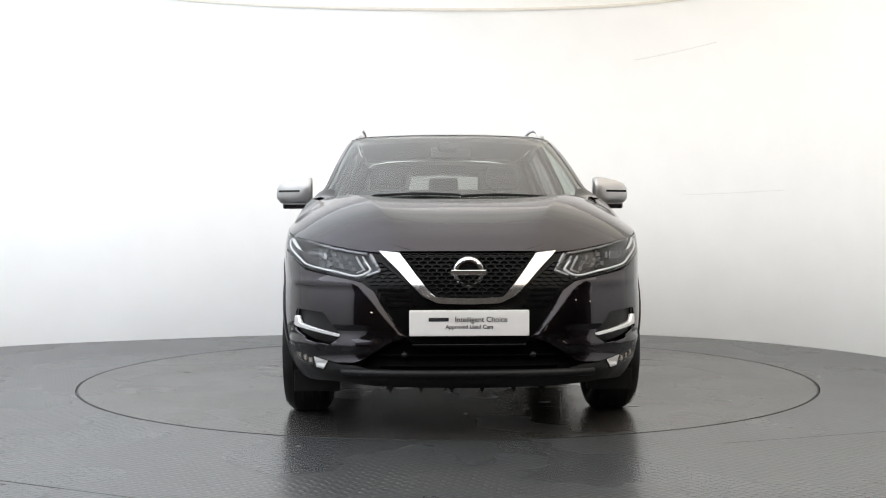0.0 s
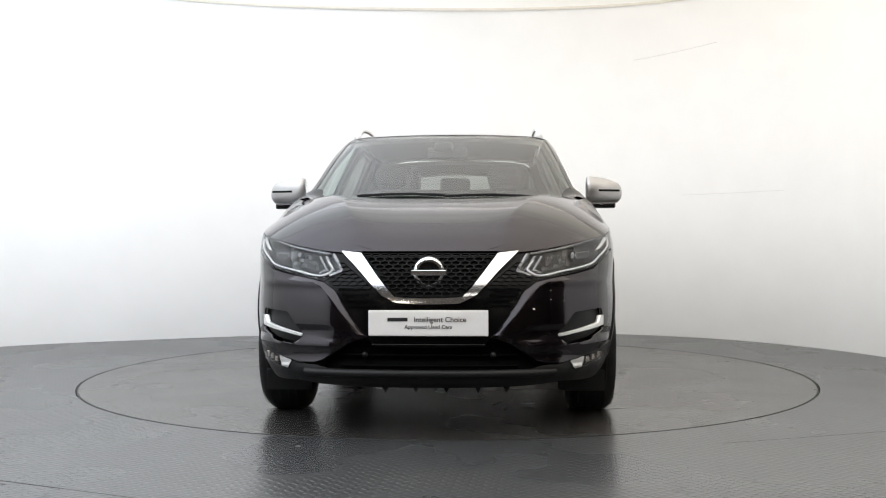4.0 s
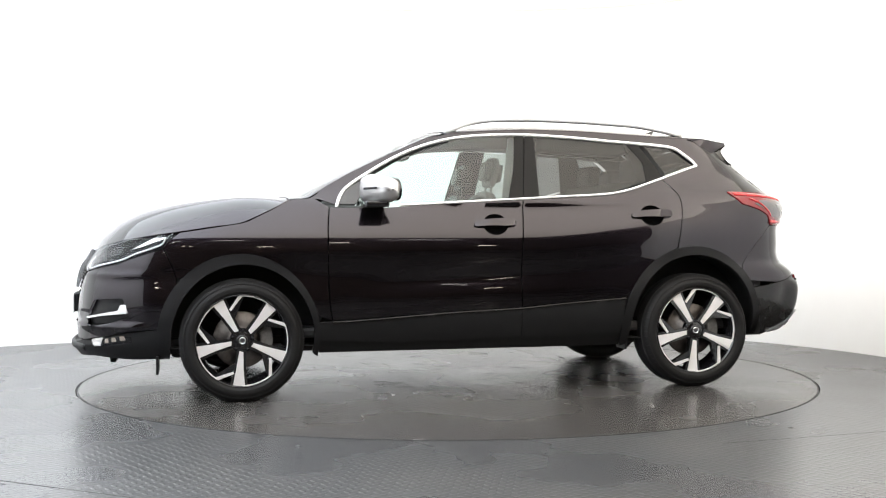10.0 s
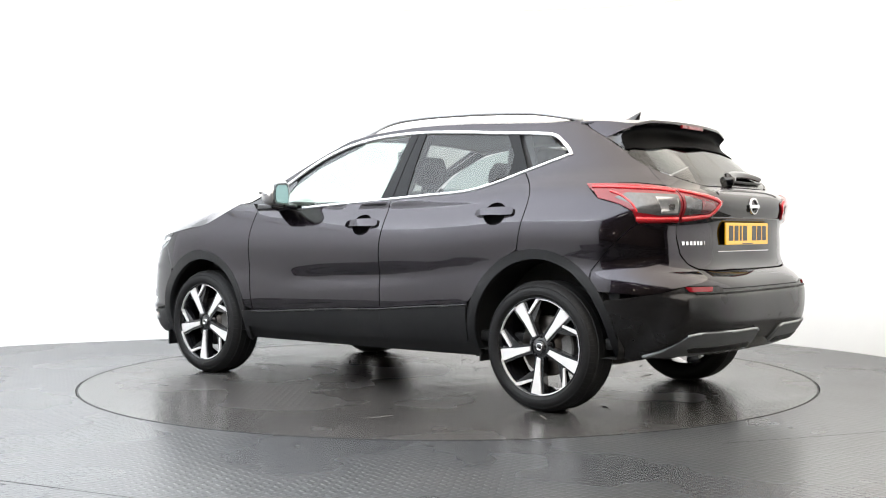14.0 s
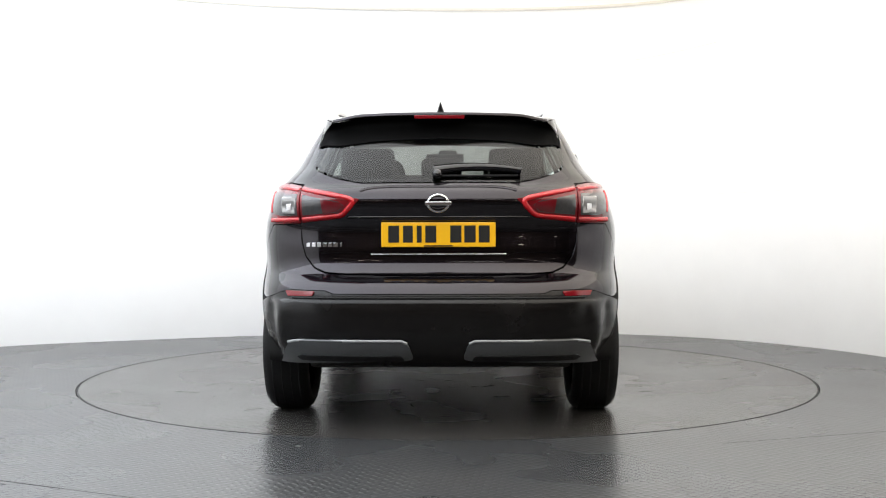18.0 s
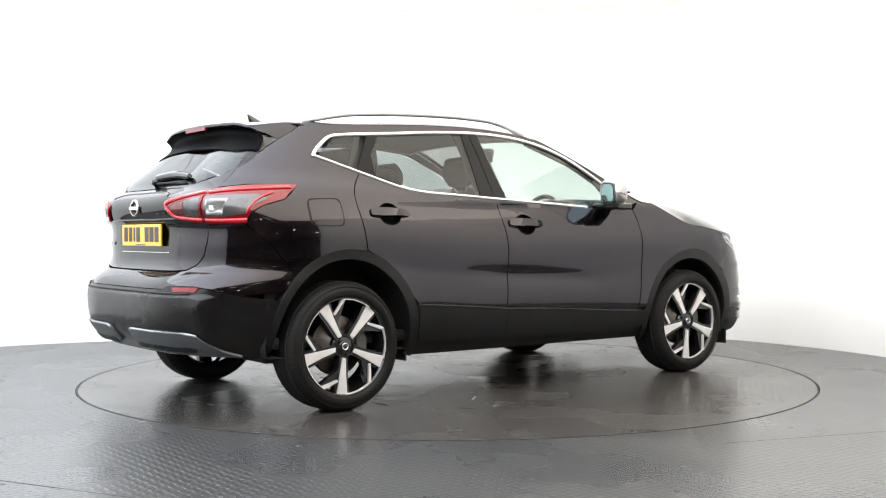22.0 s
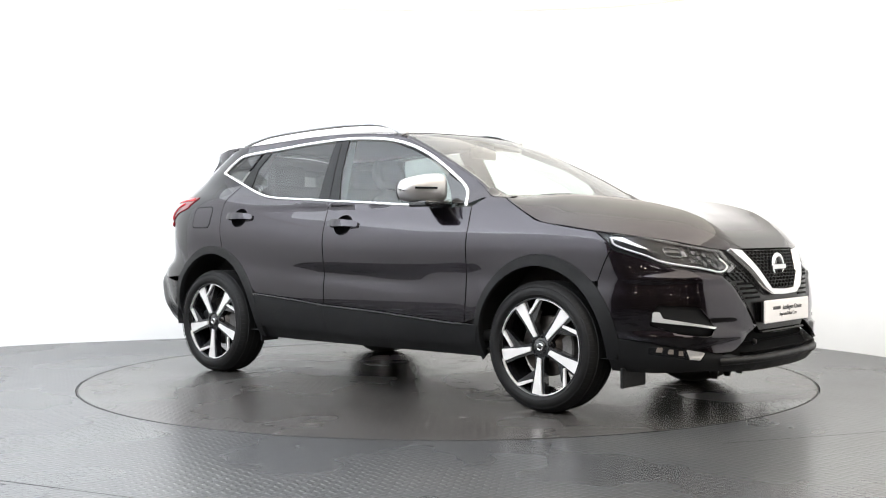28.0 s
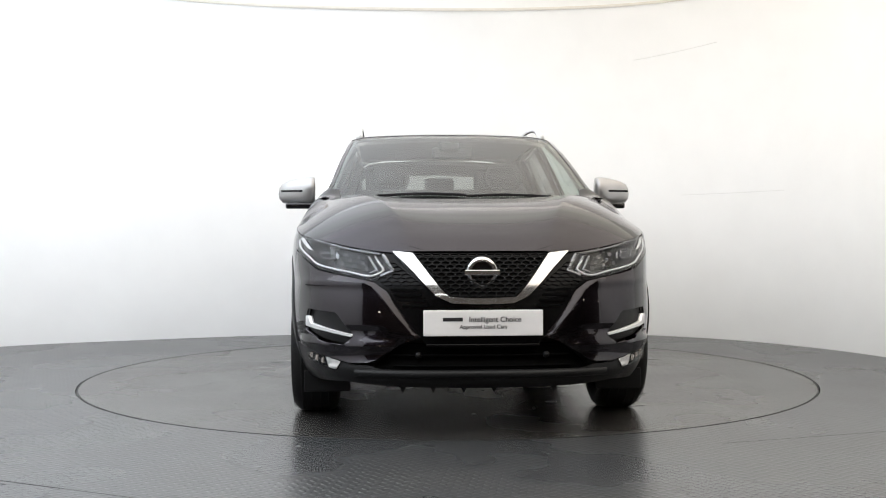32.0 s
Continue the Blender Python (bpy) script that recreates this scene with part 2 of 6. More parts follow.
def join(name, meshes):
    """Several sheets of one panel as one mesh."""
    verts, faces, norms, base = [], [], [], 0
    for m in meshes:
        verts += [v.co[:] for v in m.vertices]
        vn = [(0, 0, 1)] * len(m.vertices)
        for lp, cn in zip(m.loops, m.corner_normals):
            vn[lp.vertex_index] = tuple(cn.vector)
        norms += vn
        faces += [[base + i for i in f.vertices] for f in m.polygons]
        base += len(m.vertices)
    return raw(name, verts, faces, norms)


def mirrored(me):
    """The same mesh for the other side of the car."""
    vn = [(0, 0, 1)] * len(me.vertices)
    for lp, cn in zip(me.loops, me.corner_normals):
        vn[lp.vertex_index] = tuple(cn.vector)
    return raw(me.name, [(-v.co[0], v.co[1], v.co[2]) for v in me.vertices], [list(f.vertices)[::-1] for f in me.polygons], [(-n[0], n[1], n[2]) for n in vn])


def ribbon(name, path, norms, width, height, closed=False, taper=None):
    """A bar with a rounded back along a line on a surface."""
    p, n = np.array(path, float), np.array(norms, float)
    k = len(p)
    if closed:
        t = np.roll(p, -1, axis=0) - np.roll(p, 1, axis=0)
    else:
        t = np.gradient(p, axis=0)
    t /= np.maximum(np.linalg.norm(t, axis=1), 1e-9)[:, None]
    s = np.cross(n, t)
    s /= np.maximum(np.linalg.norm(s, axis=1), 1e-9)[:, None]
    prof = [(-0.5, -0.6), (-0.5, 0.35), (-0.38, 0.8), (0, 1.0), (0.38, 0.8), (0.5, 0.35), (0.5, -0.6)]
    w = np.full(k, width) if taper is None else width * np.array(taper)
    verts, norms2 = [], []
    for a, b in prof:
        verts += list(p + s * (a * w)[:, None] + n * (b * height))
        q = s * (2.0 * a) + n * max(0.05, b)
        norms2 += list(q / np.linalg.norm(q, axis=1)[:, None])
    faces, m = [], len(prof)
    for j in range(m - 1):
        for i in range(k if closed else k - 1):
            i2 = (i + 1) % k
            faces.append((j * k + i, j * k + i2, (j + 1) * k + i2, (j + 1) * k + i))
    if not closed:
        faces += [[j * k for j in range(m)], [j * k + k - 1 for j in range(m)][::-1]]
    return raw(name, verts, faces, norms2)


def on(chart, line, sign=1, off=0.0):
    """A 2D line on a surface: places and normals."""
    uv = np.array(line, float)
    n = normals_of(chart, uv, sign)
    return chart(uv[:, 0], uv[:, 1]) + n * off, n


def tube(name, path, radius, seg=10, closed=False, flat=1.0):
    p = np.array(path, float)
    t = np.gradient(p, axis=0)
    t /= np.maximum(np.linalg.norm(t, axis=1), 1e-9)[:, None]
    up = np.array([0, 0, 1.0])
    s = np.cross(t, up)
    s /= np.maximum(np.linalg.norm(s, axis=1), 1e-6)[:, None]
    u = np.cross(s, t)
    r = np.broadcast_to(np.asarray(radius, float), (len(p),))
    verts, faces, k = [], [], len(p)
    for j in range(seg):
        a = 2 * math.pi * j / seg
        verts += list(p + s * (math.cos(a) * r)[:, None] + u * (math.sin(a) * r * flat)[:, None])
    for j in range(seg):
        j2 = (j + 1) % seg
        for i in range(k - 1):
            faces.append((j * k + i, j2 * k + i, j2 * k + i + 1, j * k + i + 1))
    faces += [[j * k for j in range(seg)][::-1], [j * k + k - 1 for j in range(seg)]]
    return raw(name, verts, faces)


def box(sx, sy, sz, bevel=0.01, at=(0, 0, 0), seg=2):
    bm = bmesh.new()
    bmesh.ops.create_cube(bm, size=1, matrix=Matrix.Translation(at) @ Matrix.Diagonal((sx, sy, sz, 1)))
    if bevel:
        bmesh.ops.bevel(bm, geom=list(bm.edges), offset=bevel, segments=seg, profile=0.6, affect="EDGES")
    return smooth(bm) if seg > 2 else bm


def spin(profile, seg=48, axis="x"):
    """A turned body: profile of (along the axis, radius)."""
    verts, faces, k = [], [], len(profile)
    for j in range(seg):
        a = 2 * math.pi * j / seg
        for h, r in profile:
            c, s = r * math.cos(a), r * math.sin(a)
            verts.append((h, c, s) if axis == "x" else (c, s, h) if axis == "z" else (s, h, c))
    for j in range(seg):
        j2 = (j + 1) % seg
        for i in range(k - 1):
            faces.append((j * k + i, j * k + i + 1, j2 * k + i + 1, j2 * k + i))
    return verts, faces


def plate(loop, chart, thick, name="plate", step=0.05, off=0.0):
    return patch(name, loop, chart, step=step, off=off + thick, rim=thick)


# ---------------------------------------------------------------- the studio
def wall_plan():
    knots = [(-4.45, -7.0), (-4.85, -5.0), (-4.95, -2.8), (-4.85, -1.0), (-4.5, 0.6), (-3.65, 1.78), (-2.6, 2.36), (-1.4, 2.80), (0.2, 2.98), (1.45, 2.84),
             (2.25, 2.42), (2.82, 1.76), (3.22, 0.91), (3.48, -0.3), (3.60, -2.2), (3.55, -3.9)]
    return np.array(spline(knots, 8))


WALL_TOP, CEILING_Z = 2.93, 3.5


def floor_material(name, centre_wear):
    """Grey studded vinyl: short raised bars in rows, scuffed, half-gloss."""
    m = bpy.data.materials.new(name)
    m.use_nodes = True
    nt = m.node_tree
    L, N = nt.links.new, nt.nodes.new
    b = nt.nodes["Principled BSDF"]
    tc = N("ShaderNodeTexCoord")
    mp = N("ShaderNodeMapping")
    mp.inputs["Rotation"].default_value = (0, 0, radians(52))
    L(tc.outputs["Object"], mp.inputs["Vector"])
    def op(kind, x, y=None, z=None):
        n = N("ShaderNodeMath")
        n.operation = kind
        for i, v in enumerate((x, y, z)):
            if isinstance(v, (int, float)):
                n.inputs[i].default_value = v
            elif v is not None:
                L(v, n.inputs[i])
        return n.outputs[0]
    # checker plate: short raised bars, turned a quarter from cell to cell
    xyz = N("ShaderNodeSeparateXYZ")
    L(mp.outputs[0], xyz.inputs[0])
    u, v = op("DIVIDE", xyz.outputs[0], 0.038), op("DIVIDE", xyz.outputs[1], 0.038)
    odd = op("PINGPONG", op("ADD", op("FLOOR", u), op("FLOOR", v)), 1.0)
    cu, cv = op("SUBTRACT", op("FRACT", u), 0.5), op("SUBTRACT", op("FRACT", v), 0.5)
    even = op("SUBTRACT", 1.0, odd)
    along = op("ADD", op("MULTIPLY", cu, odd), op("MULTIPLY", cv, even))
    across = op("ADD", op("MULTIPLY", cv, odd), op("MULTIPLY", cu, even))
    ell = op("ADD", op("POWER", op("ABSOLUTE", op("DIVIDE", along, 0.47)), 2.0), op("POWER", op("ABSOLUTE", op("DIVIDE", across, 0.20)), 2.0))
    stud = N("ShaderNodeMapRange")
    stud.interpolation_type = "SMOOTHSTEP"
    stud.inputs["From Min"].default_value, stud.inputs["From Max"].default_value = 0.45, 1.15
    stud.inputs["To Min"].default_value, stud.inputs["To Max"].default_value = 0.0, 1.0
    L(ell, stud.inputs["Value"])
    gap = stud.outputs["Result"]
    fine, wide, scratch = N("ShaderNodeTexNoise"), N("ShaderNodeTexNoise"), N("ShaderNodeTexNoise")
    fine.inputs["Scale"].default_value, fine.inputs["Detail"].default_value = 55, 5
    wide.inputs["Scale"].default_value, wide.inputs["Detail"].default_value = 1.1, 3
    scratch.inputs["Scale"].default_value, scratch.inputs["Detail"].default_value = 3.0, 8
    sm = N("ShaderNodeMapping")
    sm.inputs["Scale"].default_value = (1.0, 7.0, 1.0)
    L(tc.outputs["Object"], sm.inputs["Vector"])
    L(tc.outputs["Object"], fine.inputs["Vector"])
    L(tc.outputs["Object"], wide.inputs["Vector"])
    L(sm.outputs[0], scratch.inputs["Vector"])
    ramp = N("ShaderNodeValToRGB")
    ramp.color_ramp.elements[0].position, ramp.color_ramp.elements[1].position = 0.3, 0.75
    ramp.color_ramp.elements[0].color = (0.042, 0.040, 0.038, 1) if centre_wear else (0.044, 0.047, 0.051, 1)
    ramp.color_ramp.elements[1].color = (0.074, 0.069, 0.064, 1) if centre_wear else (0.074, 0.074, 0.073, 1)
    L(wide.outputs["Fac"], ramp.inputs[0])
    wear = N("ShaderNodeMapRange")
    wear.inputs["From Min"].default_value, wear.inputs["From Max"].default_value = 0.60, 0.85
    wear.inputs["To Max"].default_value = 0.2 if centre_wear else 0.0
    L(scratch.outputs["Fac"], wear.inputs["Value"])
    mix = N("ShaderNodeMix")
    mix.data_type = "RGBA"
    L(wear.outputs[0], mix.inputs["Factor"])
    L(ramp.outputs[0], mix.inputs["A"])
    mix.inputs["B"].default_value = (0.30, 0.28, 0.26, 1)
    # multiplies the colour darker between the raised bars
    gap_tone = N("ShaderNodeMix")
    gap_tone.data_type, gap_tone.blend_type = "RGBA", "MULTIPLY"
    L(gap, gap_tone.inputs["Factor"])
    L(mix.outputs["Result"], gap_tone.inputs["A"])
    gap_tone.inputs["B"].default_value = (0.62, 0.62, 0.63, 1)
    L(gap_tone.outputs["Result"], b.inputs["Base Color"])
    r = N("ShaderNodeMapRange")
    r.inputs["From Min"].default_value, r.inputs["From Max"].default_value = 0.3, 0.7
    r.inputs["To Min"].default_value, r.inputs["To Max"].default_value = (0.22, 0.31) if centre_wear else (0.25, 0.31)
    L(wide.outputs["Fac"], r.inputs["Value"])
    L(r.outputs[0], b.inputs["Roughness"])
    b.inputs["Specular IOR Level"].default_value = 0.5
    h = N("ShaderNodeMath")
    h.operation = "MULTIPLY_ADD"
    L(gap, h.inputs[0])
    h.inputs[1].default_value = -1.0
    soft = N("ShaderNodeMath")
    soft.operation = "MULTIPLY"
    soft.inputs[1].default_value = 0.08
    L(fine.outputs["Fac"], soft.inputs[0])
    L(soft.outputs[0], h.inputs[2])
    bump = N("ShaderNodeBump")
    bump.inputs["Strength"].default_value, bump.inputs["Distance"].default_value = 0.45 if not centre_wear else 0.38, 0.004
    L(h.outputs[0], bump.inputs["Height"])
    L(bump.outputs[0], b.inputs["Normal"])
    return m


FLOOR = floor_material("studded_grey_vinyl", False)
TABLE_TOP = floor_material("scuffed_grey_vinyl", True)
WALL = material("white_studio_paint", (0.85, 0.85, 0.845), 0.75, grain=0.03, scale=3, bump=0.06, bump_scale=12)
HALL = material("dark_hall_cladding", (0.090, 0.060, 0.043), 0.7, grain=0.5, scale=6)


def ceiling_material():
    """A back-lit stretched ceiling: emission goes from cool to warm and weaker across it, and drops towards the curved
    wall.
    """
    m = material("luminous_ceiling_sheet", (0.9, 0.9, 0.9), 0.6)
    nt = m.node_tree
    L, N = nt.links.new, nt.nodes.new
    tc, xyz = N("ShaderNodeTexCoord"), N("ShaderNodeSeparateXYZ")
    L(tc.outputs["Object"], xyz.inputs[0])
    def fade(socket, a, b, lo, hi):
        r = N("ShaderNodeMapRange")
        r.interpolation_type = "SMOOTHSTEP"
        for key, value in (("From Min", a), ("From Max", b), ("To Min", lo), ("To Max", hi)):
            r.inputs[key].default_value = value
        L(socket, r.inputs["Value"])
        return r.outputs["Result"]
    tint = N("ShaderNodeMix")
    tint.data_type = "RGBA"
    tint.inputs["A"].default_value, tint.inputs["B"].default_value = (0.925, 0.985, 1.06, 1), (1.0, 0.92, 0.80, 1)
    L(fade(xyz.outputs[0], -2.2, 2.0, 0.0, 1.0), tint.inputs["Factor"])
    b = nt.nodes["Principled BSDF"]
    L(tint.outputs["Result"], b.inputs["Emission Color"])
    power = N("ShaderNodeMath")
    power.operation = "MULTIPLY"
    L(fade(xyz.outputs[1], -2.6, 2.8, CEILING_GLOW, CEILING_REAR * CEILING_GLOW), power.inputs[0])
    L(fade(xyz.outputs[0], -3.2, 3.2, 1.16, 0.70), power.inputs[1])
    L(power.outputs[0], b.inputs["Emission Strength"])
    return m


CEILING = ceiling_material()
LAMP = material("lamp_tube", (0.9, 0.9, 0.9), 0.4, emit=(1.0, 0.97, 0.9, 22.0))
LAMP_SMALL = material("warm_lamp_face", (0.9, 0.88, 0.82), 0.4, emit=(1.0, 0.90, 0.74, 45.0))
FLAKE = material("peeled_vinyl_pale_glint", (0.20, 0.19, 0.18), 0.16, grain=0.4, scale=40)
SHADOW_LINE = material("beige_shadow_line", (0.74, 0.70, 0.63), 0.6, grain=0.1, scale=20)
SEAM = material("joint_filler", (0.82, 0.82, 0.81), 0.8, grain=0.05, scale=30)

TT_X, TT_R = 0.0204, 2.2688


def studio():
    # floor with a round opening for the turntable
    seg = 160
    ring = [(TT_X + (TT_R + 0.006) * math.cos(2 * math.pi * i / seg), (TT_R + 0.006) * math.sin(2 * math.pi * i / seg)) for i in range(seg)]
    out = [(TT_X + 14 * math.cos(2 * math.pi * i / seg), 14 * math.sin(2 * math.pi * i / seg)) for i in range(seg)]
    v = [(x, y, 0) for x, y in ring] + [(x, y, 0) for x, y in out] + [(x, y, -0.12) for x, y in ring]
    f = [(i, seg + i, seg + (i + 1) % seg, (i + 1) % seg) for i in range(seg)] + [(2 * seg + i, i, (i + 1) % seg, 2 * seg + (i + 1) % seg) for i in range(seg)]
    me = raw("floor", v, f)
    me.polygons.foreach_set("use_smooth", [False] * len(me.polygons))
    tagged(part("floor", me, FLOOR), "grey studded vinyl floor with a dull shine", kind="structure")
    bm = bmesh.new()
    bmesh.ops.create_circle(bm, cap_ends=True, segments=64, radius=TT_R + 0.3, matrix=Matrix.Translation((TT_X, 0, -0.12)))
    tagged(part("floor_pit", bm, DARK), "dark pit under the turntable", kind="structure")
    # curved white wall
    p = wall_plan()
    t = np.gradient(p, axis=0)
    t /= np.linalg.norm(t, axis=1)[:, None]
    outw = np.stack([-t[:, 1], t[:, 0]], 1)
    q = p + outw * 0.12
    k = len(p)
    v = [(x, y, -0.005) for x, y in p] + [(x, y, WALL_TOP) for x, y in p] + [(x, y, WALL_TOP) for x, y in q] + [(x, y, -0.005) for x, y in q]
    f = []
    for r in range(3):
        f += [(r * k + i, r * k + i + 1, (r + 1) * k + i + 1, (r + 1) * k + i) for i in range(k - 1)]
    f += [(0, k, 2 * k, 3 * k), (k - 1, 4 * k - 1, 3 * k - 1, 2 * k - 1)]
    tagged(part("wall_curved", raw("wall_curved", v, f), WALL), "smooth white curved studio wall", kind="structure")
    # set-back upper wall and its ledge
    a, b = p + outw * 0.10, p + outw * 0.45
    v = [(x, y, WALL_TOP + 0.003) for x, y in a] + [(x, y, WALL_TOP + 0.003) for x, y in b] + [(x, y, CEILING_Z + 0.1) for x, y in b] + [(x, y, CEILING_Z + 0.1) for x, y in b + outw * 0.1]
    f = []
    for r in range(3):
        f += [(r * k + i, r * k + i + 1, (r + 1) * k + i + 1, (r + 1) * k + i) for i in range(k - 1)]
    tagged(part("wall_upper", raw("wall_upper", v, f), WALL), "white upper wall set back behind the curved wall", kind="structure")
    # warm shadow line along the curved wall's top, painted as a thin beige strip
    a = p - outw * 0.003
    v = [(x, y, WALL_TOP - 0.004) for x, y in a] + [(x, y, WALL_TOP + 0.022) for x, y in a] + [(x, y, WALL_TOP + 0.022) for x, y in p + outw * 0.05] + [(x, y, WALL_TOP + 0.006) for x, y in p + outw * 0.05]
    tagged(part("trim_shadow_line", raw("trim_shadow_line", v, [(r * k + i, r * k + i + 1, (r + 1) * k + i + 1, (r + 1) * k + i) for r in range(3) for i in range(k - 1)]), SHADOW_LINE), "warm shadow line at the top of the white wall, drawn as a beige strip", kind="structure")
    # hairline joints in the wall
    def joint(name, i0, i1, z0, z1):
        q = p[i0:i1] - outw[i0:i1] * 0.0015
        zz = np.linspace(z0, z1, len(q))
        v = [(x, y, z) for (x, y), z in zip(q, zz)] + [(x, y, z + 0.004) for (x, y), z in zip(q, zz)]
        n = len(q)
        tagged(part(name, raw(name, v, [(i, i + 1, n + i + 1, n + i) for i in range(n - 1)]), SEAM), "faint hairline joint in the white wall", kind="structure")
    joint("trim_joint", 78, 88, 1.235, 1.25)
    joint("trim_joint", 74, 82, 2.44, 2.53)
    joint("trim_joint", 34, 43, 1.24, 1.26)
    # floor roll joints
    for x0, y0, x1, y1 in ((-4.6, -1.6, -0.9, -3.4), (-0.9, -3.4, -0.35, -7.0), (1.2, -2.35, 3.4, -1.6), (-4.4, -2.6, -1.6, -3.1)):
        d = Vector((x1 - x0, y1 - y0, 0)).normalized()
        n = Vector((-d.y, d.x, 0)) * 0.0025
        a, b = Vector((x0, y0, 0.0008)), Vector((x1, y1, 0.0008))
        tagged(part("trim_floor", raw("trim_floor", [a - n, b - n, b + n, a + n], [(0, 1, 2, 3)]), DARK), "thin dark joint between floor rolls", kind="structure")
    # luminous ceiling over the set
    v = [(-5.6, -7.6, CEILING_Z), (-5.6, 3.6, CEILING_Z), (4.4, 3.6, CEILING_Z), (4.4, -7.6, CEILING_Z)]
    tagged(part("ceiling", raw("ceiling", v, [(0, 1, 2, 3)]), CEILING), "glowing white stretched ceiling, cool to warm across the set", kind="structure")
    # the dark hall behind the camera
    def slab(name, lab, sx, sy, sz, at):
        tagged(part(name, box(sx, sy, sz, 0, at), HALL), lab, kind="structure")
    slab("wall_south", "dark hall wall behind the set", 22, 0.2, 5.0, (0, -12.0, 2.4))
    slab("wall_west", "dark hall wall beside the set", 0.2, 18, 5.0, (-10.5, -3.2, 2.4))
    slab("wall_east", "dark hall wall beside the set", 0.2, 18, 5.0, (10.5, -3.2, 2.4))
    slab("wall_north", "dark hall wall behind the white wall", 22, 0.2, 5.0, (0, 5.6, 2.4))
    slab("ceiling_hall", "dark hall roof", 22, 18, 0.2, (0, -3.2, 5.0))


def hall_lamp():
    root = new("hall_lamp")
    part("lamp_body", box(1.3, 0.16, 0.06, 0.01, (0, 0, 0.045)), HALL, root)
    part("lamp_tube", box(1.2, 0.10, 0.03, 0.008), LAMP, root)
    for x in (-0.5, 0.5):
        v, f = spin([(0.05, 0.006), (1.62, 0.006)], 8, "z")
        part("hanging_rod", raw("hanging_rod", [(a + x, b, c) for a, b, c in v], f), HALL, root)
    tagged(root, "long bright ceiling tube lamp in the dark hall", "lamp", "hall lamps")
    return root


studio()
first = hall_lamp()
first.matrix_basis = pose(-3.2, -9.0, 3.3)
for x, y, z, r in ((0.4, -9.4, 3.3, 0), (3.6, -9.0, 3.3, 0)):
    copy_thing(first, pose(x, y, z, 0, 0, r))


def spot_lamp(x, y, z, r):
    root = new("spot_lamp")
    part("housing", box(0.34, 0.12, 0.10, 0.015, (0, 0, 0.088)), HALL, root)
    part("lamp_face", box(0.30, 0.09, 0.07, 0.012), LAMP_SMALL, root)
    part("bracket", box(0.02, 0.02, 4.9 - z - 0.1, 0.003, (0, 0, 0.1 + (4.9 - z - 0.1) / 2)), HALL, root)
    tagged(root, "small warm bright lamp hanging in the dark hall", "lamp", "small hall lamps")
    root.matrix_basis = pose(x, y, z, 0, 0, r)


for spot in ((-1.6, -10.6, 2.6, 0), (-6.6, -9.5, 2.2, 30), (-4.6, -10.8, 1.7, 0), (-2.4, -11.2, 2.9, 10), (1.9, -10.9, 2.0, 0), (2.9, -10.4, 2.75, 0), (5.2, -10.2, 1.8, -20), (6.9, -8.4, 2.5, -60),
                   (7.6, -6.4, 1.9, -90), (8.0, -4.6, 2.7, -90), (-7.6, -7.8, 2.6, 70), (-8.4, -5.6, 2.0, 90)):
    spot_lamp(*spot)


def turntable():
    root = new("turntable")
    seg = 160
    prof = [(-0.10, 0.0), (-0.10, TT_R), (-0.006, TT_R), (0.0, TT_R - 0.006), (0.0, 0.0)]
    v, f = spin([(h, r) for h, r in prof], seg, "z")
    me = raw("disc", v, f)
    me.polygons.foreach_set("use_smooth", [False] * len(me.polygons))
    part("disc", me, TABLE_TOP, root)
    v, f = spin([(-0.02, TT_R - 0.001), (0.0012, TT_R - 0.0015), (0.0012, TT_R - 0.010), (-0.001, TT_R - 0.011)], seg, "z")
    part("edge_strip", raw("edge_strip", v, f), SATIN_BLACK, root, "thin dark edge strip")
    # peeled flakes and cracks of the top layer; their pale colour also paints glints
    rng = random.Random(4)
    for i in range(110):
        r, a = rng.uniform(0.25, 1.75), rng.uniform(0, 2 * math.pi)
        l, w = rng.uniform(0.012, 0.11), rng.uniform(0.003, 0.013)
        n = 13
        loop = [(math.cos(2 * math.pi * k / n) * l * rng.uniform(0.5, 1.1), math.sin(2 * math.pi * k / n) * w * rng.uniform(0.4, 1.2)) for k in range(n)]
        t = rng.uniform(0, math.pi)
        c, s = math.cos(t), math.sin(t)
        v = [(r * math.cos(a) + x * c - y * s, r * math.sin(a) + x * s + y * c, 0.0012 + 0.0008 * (k % 2)) for k, (x, y) in enumerate(loop)]
        part("worn_flake", raw("worn_flake", v, [tuple(range(n))]), FLAKE if rng.random() < 0.85 else SATIN_BLACK, root)
    tagged(root, "round grey scuffed car turntable set flush in the floor", "turntable")
    root.matrix_basis = pose(TT_X, 0, 0)
    return root


TURNTABLE = turntable()


# ---------------------------------------------------------------- the car's surface (front is -y, its left side +x)
HALF = [(0.20, 0.78), (0.27, 0.825), (0.34, 0.856), (0.42, 0.877), (0.50, 0.887), (0.60, 0.889), (0.68, 0.887), (0.76, 0.893), (0.84, 0.896),
        (0.90, 0.888), (0.96, 0.868), (1.02, 0.842), (1.08, 0.808), (1.12, 0.77), (1.20, 0.68), (1.40, 0.45)]
NOSE = [(0.18, -2.15), (0.25, -2.235), (0.30, -2.255), (0.36, -2.235), (0.45, -2.235), (0.55, -2.23), (0.65, -2.215), (0.73, -2.19), (0.80, -2.15),
        (0.86, -2.12), (0.95, -2.10), (1.10, -2.10)]
